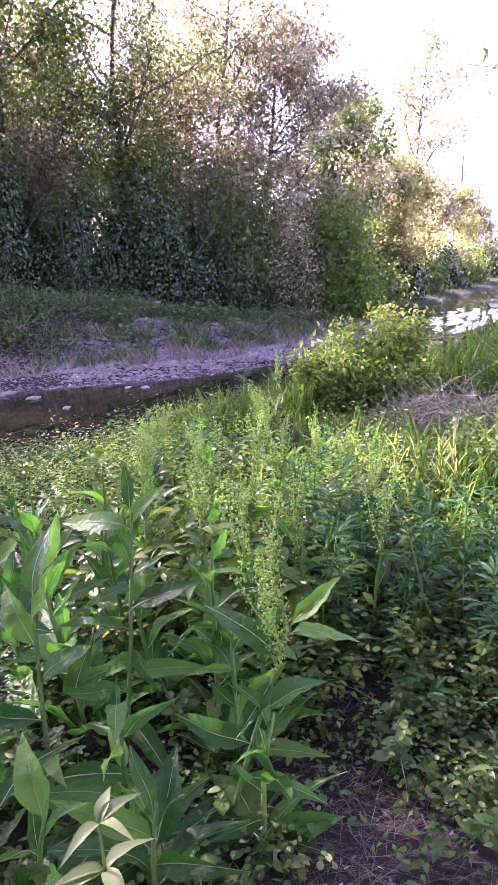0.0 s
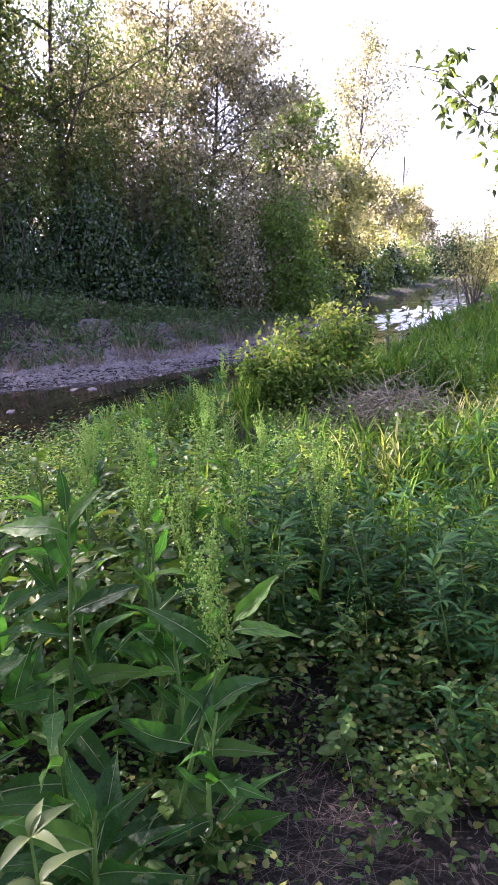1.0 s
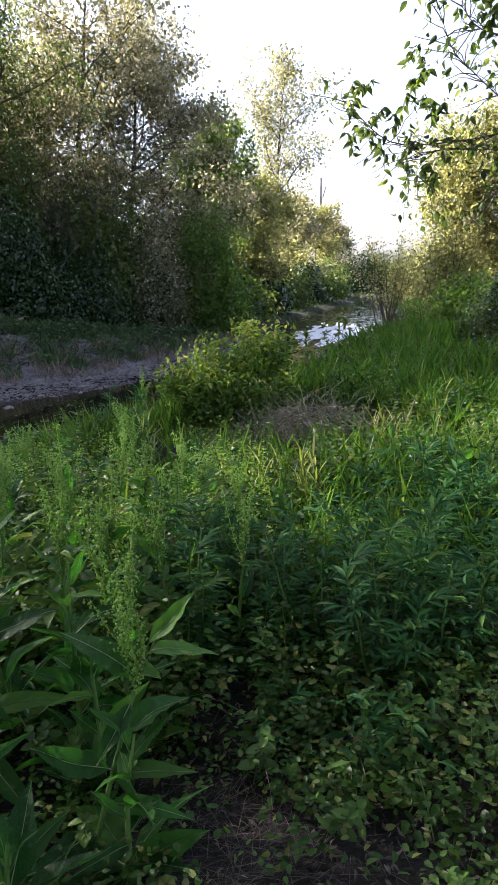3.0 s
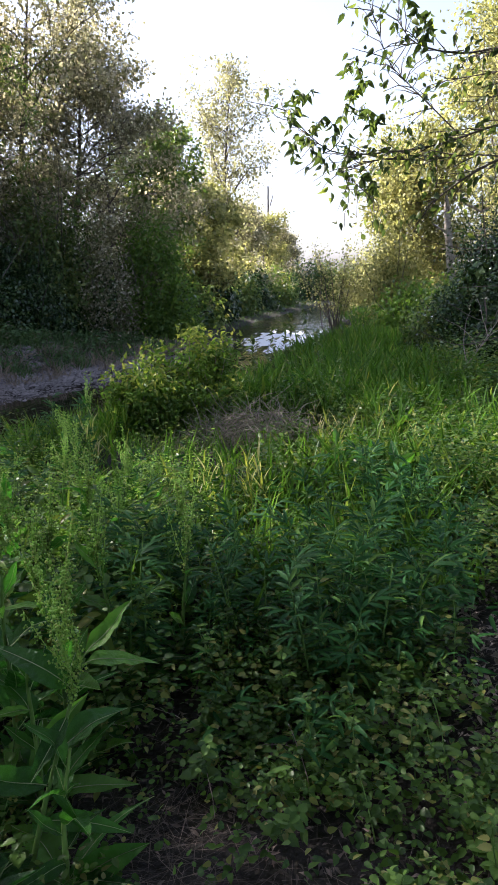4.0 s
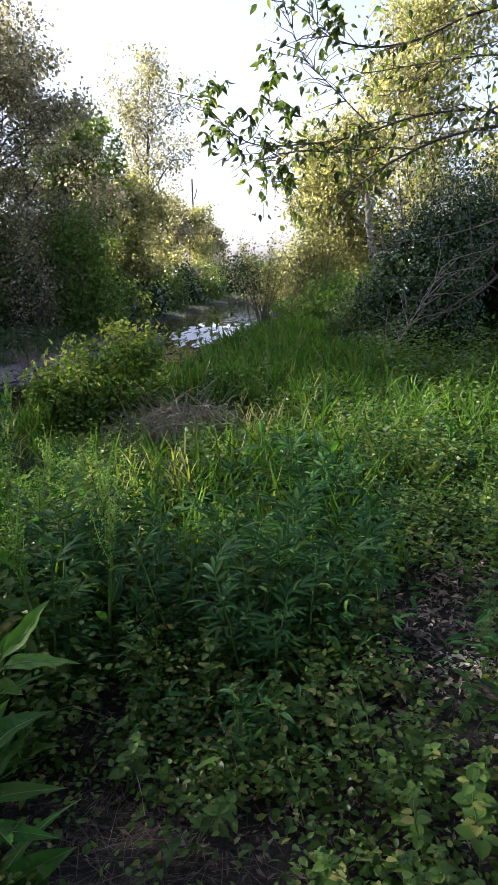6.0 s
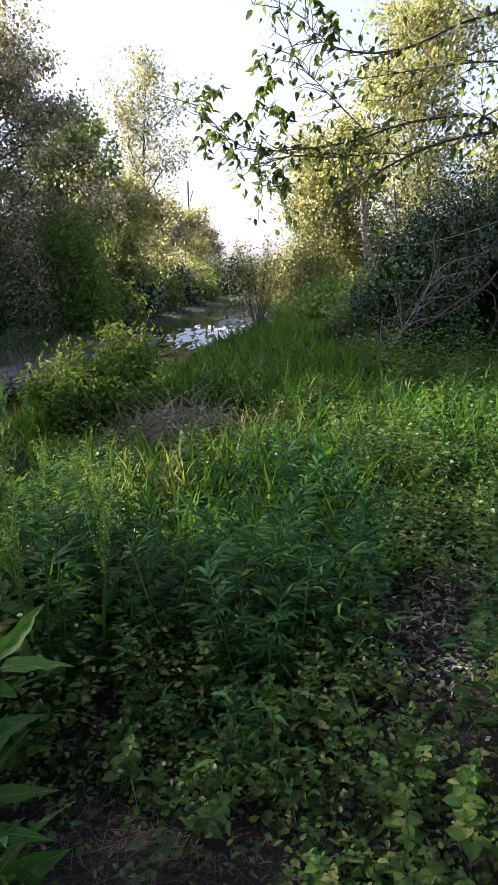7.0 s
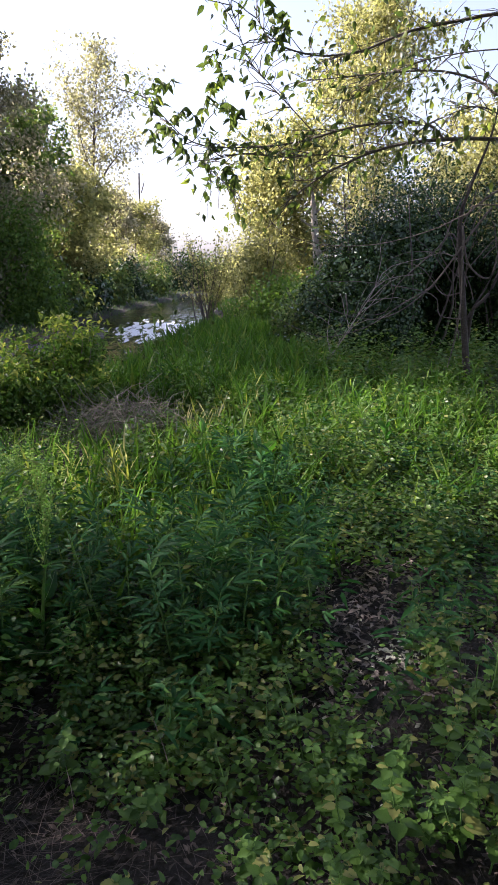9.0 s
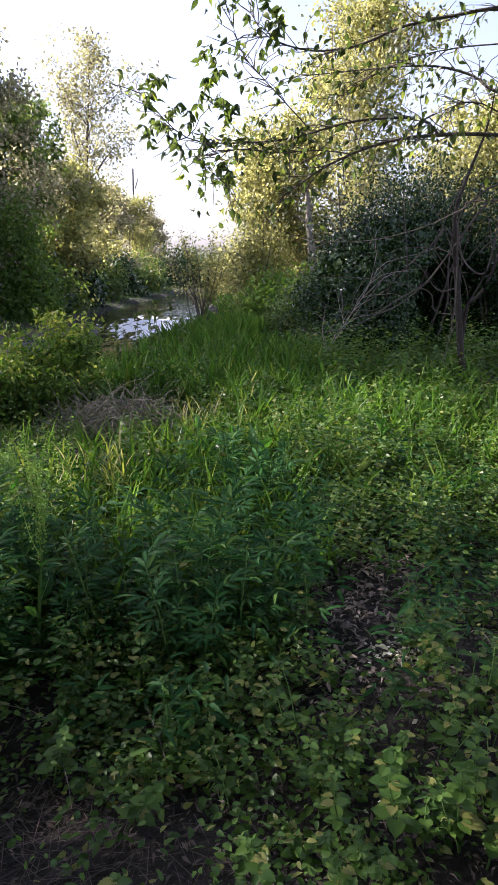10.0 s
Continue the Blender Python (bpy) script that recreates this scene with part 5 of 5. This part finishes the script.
def nettle(seed, height, leaf, pairs_):
    g = np.random.default_rng(seed)
    root = thing("nettle_plant", Matrix.Translation((0, -60, -30)), "low plant with paired lobed and toothed green leaves", "plant", "low leafy plants beside the path")
    line = wander(g, (0, 0, 0), (g.normal(0, 0.15), g.normal(0, 0.15), 1), height, 5, 0.08, 0.05)
    part("stem", tube(Geo(), line, np.linspace(0.003, 0.0015, 6), 4), M_STEM, root)
    for i in range(pairs_):
        f = 0.25 + 0.75 * (i + 1) / pairs_
        p = line[min(int(f * 5), 5)]
        for s in (0, math.pi):
            turn = i * math.pi / 2 + s + g.normal(0, 0.2)
            part("leaf", LEAF_MESHES[(seed + i) % 4], M_NETTLE, root, m=aimed(p + (0, 0, g.uniform(-0.01, 0.01)), unit(np.array([math.cos(turn), math.sin(turn), g.uniform(-0.1, 0.4)])), (0, 0, 1), leaf * (1.15 - 0.5 * f) * g.uniform(0.8, 1.2)))
    return root


def sown(makers, places, seed, lo=0.8, hi=1.25, tilt=0.12):
    """Each maker's plant first stands at a place itself; copies stand at the rest."""
    g = np.random.default_rng(seed)
    for i, (x, y) in enumerate(places):
        m = Matrix.Translation((x, y, gz(x, y) - 0.01)) @ Euler((g.normal(0, tilt), g.normal(0, tilt), g.uniform(0, 6.3))).to_matrix().to_4x4() @ Matrix.Scale(g.uniform(lo, hi), 4)
        k = i % len(makers)
        if i < len(makers):
            makers[k].matrix_basis = m
        else:
            made = copy_thing(makers[k], Matrix.Identity(4))
            made.matrix_basis = m


g = np.random.default_rng(71)
sown([nettle(500 + k, 0.16 + 0.03 * k, 0.054, 3 + k % 2) for k in range(5)], np.concatenate([ring_sample(g, 145, -0.6, 1.7, 1.2, 3.6, near_land()), ring_sample(g, 34, -2.2, -0.4, 2.0, 3.4, near_land()), ring_sample(g, 32, -2.1, -0.75, 0.85, 2.0, near_land())]), 72)


sown([nettle(530 + k, 0.24 + 0.03 * k, 0.066, 5) for k in range(3)], np.concatenate([ring_sample(g, 11, 0.35, 0.95, 1.25, 1.7, near_land()), ring_sample(g, 7, 0.8, 1.3, 1.7, 2.5, near_land())]), 81, 0.75, 1.1)


# ---- mugwort-like plants with divided leaves ----
def divided_leaf():
    geo = Geo()
    fing = blade((0, 0.3, 0.62, 1.0), (0.03, 0.095, 0.088, 0.0), 0.3, 0.35)
    at, way, size = [], [], []
    for y, a, s in ((0.18, 0.85, 0.5), (0.36, 0.5, 0.58)):
        for k in (-1, 1):
            at.append((0, y, -0.1 * y * y))
            way.append((k * math.sin(a), math.cos(a), -0.1))
            size.append(s)
    at.append((0, 0.5, -0.02)); way.append((0, 1, -0.15)); size.append(0.5)
    scatter(geo, fing, np.array(at), np.array(way), np.tile((0, 0, 1.0), (5, 1)), np.array(size))
    tube(geo, [(0, 0, 0), (0, 0.5, -0.03)], [0.012, 0.008], 3)
    return geo.mesh("leaf", M_MUGWORT)


DIVIDED = divided_leaf()


def mugwort(seed, height, leaf, count):
    g = np.random.default_rng(seed)
    root = thing("mugwort_plant", Matrix.Translation((0, -60, -30)), "upright weed with dark divided feathery leaves", "plant", "feathery weeds in the meadow")
    line = wander(g, (0, 0, 0), (g.normal(0, 0.1), g.normal(0, 0.1), 1), height, 6, 0.05, 0.05)
    part("stem", tube(Geo(), line, np.linspace(0.005, 0.002, 7), 4), M_STEM, root)
    for i in range(count):
        f = 0.3 + 0.7 * i / (count - 1)
        turn = i * 2.4 + g.normal(0, 0.2)
        part("leaf", DIVIDED, M_MUGWORT, root, m=aimed(line[min(int(f * 6), 6)], unit(np.array([math.cos(turn), math.sin(turn), 0.15 + 0.9 * f * f])), (0, 0, 1), leaf * g.uniform(0.75, 1.2)))
    return root


g = np.random.default_rng(73)
sown([mugwort(520 + k, 0.36 + 0.04 * k, 0.13, 12 + k) for k in range(4)], np.concatenate([ring_sample(g, 80, -1.2, 0.6, 2.5, 4.6, lambda x, y: near_land()(x, y) & ((y < 4.0) | (x > 0)) & (np.hypot((x + 0.72) / 0.42, (y - 3.85) / 0.4) > 1)), ring_sample(g, 26, -3.0, 0.4, 4.2, 6.6, lambda x, y: meadow(x, y) & (np.hypot((x + 0.6) / 1.0, (y - 5.6) / 1.6) > 1))]), 74, 0.75, 1.4)


# ---- clumps of reed and arching grass ----
REED = Geo().add(*blade(np.linspace(0, 1, 8), (0.014, 0.032, 0.042, 0.04, 0.034, 0.024, 0.012, 0.0), 0.22, 0.45, 0.004)).mesh("blade", M_SUNLIT_REED)
LUSH = Geo().add(*blade(np.linspace(0, 1, 8), (0.014, 0.03, 0.036, 0.035, 0.03, 0.022, 0.012, 0.0), 0.5, 0.45, 0.004)).mesh("blade", M_GRASS)


def cane(seed, mesh, mat, height, blades, name, label, group):
    """An upright stem with arching blades on both sides and a tuft at the tip."""
    g = np.random.default_rng(seed)
    root = thing(name, Matrix.Translation((0, -60, -30)), label, "plant", group)
    line = wander(g, (0, 0, 0), (g.normal(0, 0.12), g.normal(0, 0.12), 1), height, 6, 0.05, 0.03)
    part("stem", tube(Geo(), line, np.linspace(0.005, 0.002, 7), 5), M_STEM, root)
    for i in range(blades):
        f = 0.12 + 0.88 * i / (blades - 1)
        turn = i * 2.6 + g.normal(0, 0.4)
        up = 1.3 + 1.9 * f * f + g.uniform(-0.5, 0.5)
        part("blade", mesh, mat, root, m=aimed(line[min(int(f * 6), 6)], unit(np.array([math.cos(turn), math.sin(turn), up])), (0, 0, 1), height * g.uniform(0.34, 0.58) * (1.1 - 0.35 * f)))
    return root


def stand(g, spots):
    return np.concatenate([np.stack([x + g.normal(0, s, n), y + g.normal(0, s, n)], 1) for x, y, s, n in spots])


# the reeds' bright yellow has sunlight painted into it
g = np.random.default_rng(78)
sown([cane(600 + k, REED, M_SUNLIT_REED, 0.3 + 0.03 * k, 9, "reed_shoot", "yellow-green reed shoot coloured as if in the sun", "reed shoots") for k in range(4)],
     stand(g, ((-0.9, 4.3, 0.12, 7), (-0.6, 4.4, 0.12, 7), (-0.72, 4.7, 0.15, 5), (-0.02, 6.2, 0.12, 7), (-2.1, 5.6, 0.15, 5), (0.35, 7.7, 0.22, 8), (0.75, 8.2, 0.22, 6), (0.9, 6.2, 0.2, 4))), 79, 0.85, 1.25, 0.08)
sown([cane(620 + k, REED, M_SUNLIT_REED, 0.38 + 0.04 * k, 9, "reed_shoot", "yellow-green reed shoot coloured as if in the sun", "reed shoots") for k in range(2)],
     stand(g, ((-0.04, 6.0, 0.09, 6), (0.55, 6.9, 0.2, 4))), 82, 0.9, 1.15, 0.08)
sown([cane(610 + k, LUSH, M_GRASS, 0.5 + 0.06 * k, 9, "tall_grass", "tall leafy green grass with arching blades", "tall grasses") for k in range(4)],
     stand(g, ((1.75, 6.0, 0.3, 6), (2.4, 7.0, 0.35, 7), (1.5, 7.8, 0.4, 5), (2.3, 8.2, 0.5, 6), (1.5, 6.8, 0.3, 8), (3.2, 7.4, 0.4, 6), (0.8, 9.6, 0.5, 6), (2.9, 6.2, 0.4, 3), (1.2, 5.2, 0.4, 3), (0.3, 5.2, 0.3, 4), (0.1, 8.9, 0.3, 5))), 80, 0.7, 1.05, 0.1)


# ---- leafy shrub at the bank's edge with brushwood beside it ----
def shrub(at, seed, wide=1.0, tall=1.0, count=30, n=5200):
    g = np.random.default_rng(seed)
    root = thing("elder_shrub", Matrix.Translation((at[0], at[1], gz(*at) - 0.03)), "leafy green shrub with sunlit yellow tips at the bank's edge", "shrub")
    seats_, ways_ = [], []
    for i in range(count):
        a = g.uniform(0, 6.3)
        r = g.uniform(0.05, 0.6) * wide
        h = g.uniform(0.5, 1.0) * (1.15 - 0.4 * r) * tall
        line = wander(g, (0.12 * math.cos(a), 0.12 * math.sin(a), 0), (math.cos(a) * r, math.sin(a) * r, 1), h * 1.12, 7, 0.1, -0.02)
        part("stem", tube(Geo(), line, np.linspace(0.012, 0.003, 8), 5), M_TWIG, root)
        seats_ += list(line[2:]) + [line[-1]] * 2
        ways_ += [line[-1] - line[-2]] * (len(line[2:]) + 2)
    seats_, ways_ = np.array(seats_), unit(np.array(ways_))
    k = g.integers(0, len(seats_), n)
    pos = seats_[k] + g.normal(0, 0.09, (n, 3))
    pos[:, 2] = np.maximum(pos[:, 2], 0.05)
    out = unit(ways_[k] * 0.3 + g.normal(0, 0.6, (n, 3)) + (0, 0, -0.1))
    up = np.tile((0, 0, 1.0), (n, 1)) + g.normal(0, 0.45, (n, 3))
    size = g.uniform(0.04, 0.09, n)
    # the topmost leaves get a brighter yellow that paints sunlight on the tips
    young = pos[:, 2] + g.normal(0, 0.12, n) > 0.74 * pos[:, 2].max()
    part("foliage", scatter(Geo(), T_SHRUB, pos[~young], out[~young], up[~young], size[~young]), M_FRESH, root)
    part("young_leaves", scatter(Geo(), T_SHRUB, pos[young], out[young], up[young], size[young]), M_SUNLIT_TIP, root, "leaves at the tips coloured yellow as if sunlit")
    return root


shrub((-1.93, 7.25), 700, 0.72, 0.64, 24, 4600)
shrub((-1.5, 7.75), 701, 0.5, 0.96, 20, 3000)
shrub((-1.3, 7.35), 702, 0.8, 0.46, 18, 2400)

g = np.random.default_rng(75)
brush = thing("brushwood_pile", Matrix.Translation((-0.7, 6.55, gz(-0.7, 6.55))), "tangled pile of dead grey-brown stalks beside a shrub", "brushwood")
for i in range(150):
    x, y = g.normal(0, 0.52), g.normal(0, 0.28)
    a = g.uniform(0, 6.3)
    flat = g.uniform(0, 1) < 0.3
    line = wander(g, (x, y, g.uniform(0, 0.5) * max(0.1, 1 - abs(x))), (math.cos(a), math.sin(a) * 0.7, g.uniform(-0.3, 0.4) if flat else g.uniform(0.6, 2.4)), g.uniform(0.3, 0.7) if flat else g.uniform(0.12, 0.42), 4, 0.16, -0.14)
    line[:, 2] = np.maximum(line[:, 2], 0.01)
    part("stalk", tube(Geo(), line, np.linspace(0.004, 0.0018, 5) * g.uniform(0.7, 1.4), 4), M_BRUSH, brush)

n = 2000
p = np.stack([g.normal(0, 0.5, n), g.normal(0, 0.26, n)], 1)
top = 0.46 * np.exp(-(p[:, 0] / 0.75) ** 2 - (p[:, 1] / 0.42) ** 2)
turn = g.uniform(0, 6.3, n)
thatch = scatter(Geo(), (np.array([(-0.012, 0, 0), (0.012, 0, 0), (0.006, 1, -0.12), (-0.006, 1, -0.12)]), np.array([(0, 1, 2, 3)])), np.column_stack([p, top * g.uniform(0.1, 1.0, n) + 0.02]),
                 np.stack([np.cos(turn) * 0.8, np.sin(turn) * 0.8 - 0.3, g.normal(-0.1, 0.6, n)], 1), random_ways(g, n, -0.6), g.uniform(0.08, 0.3, n))
tagged(part("thatch", thatch, M_BRUSH, brush), kind="stuff")

# tall dark weeds that stand against the bright water
g = np.random.default_rng(76)
for i, (x, y, h) in enumerate(((-0.55, 9.4, 1.05), (-0.35, 9.7, 1.15), (-0.75, 9.9, 0.95), (-0.1, 9.5, 0.95), (-0.95, 9.3, 0.9), (-0.3, 12.5, 1.2), (0.35, 13.4, 1.15), (-3.3, 7.9, 0.7), (-3.6, 7.4, 0.7))):
    root = thing("tall_weed", Matrix.Translation((x, y, gz(x, y) - 0.02)), "tall thin weed with narrow leaves standing against water", "plant", "tall weeds by the water")
    line = wander(g, (0, 0, 0), (0, 0, 1), h, 7, 0.05, 0.05)
    part("stem", tube(Geo(), line, np.linspace(0.006, 0.002, 8), 4), M_STEM, root)
    n = 80
    q = line[g.integers(2, 8, n)] + g.normal(0, 0.012, (n, 3))
    part("foliage", scatter(Geo(), T_HANG, q, unit(g.normal(0, 0.6, (n, 3)) + (0, 0, 0.4)), np.tile((0, 0, 1.0), (n, 1)), g.uniform(0.05, 0.11, n)), M_GREENTREE, root)

# a dead yellow leaf among the nettles
dl = part("dead_leaf", Geo().add(*[(v * 0.17, f) for v, f in [blade(np.linspace(0, 1, 8), (0.03, 0.1, 0.15, 0.16, 0.15, 0.12, 0.07, 0.0), 1.1, 0.5, 0.05)]][0]), M_PALE, m=aimed((1.2, 4.3, 0.4), (-0.4, -0.1, -0.9), (0.3, -0.5, 0.8), 1.0))
tagged(dl, "withered pale yellow dock leaf hanging among nettles", "leaf")
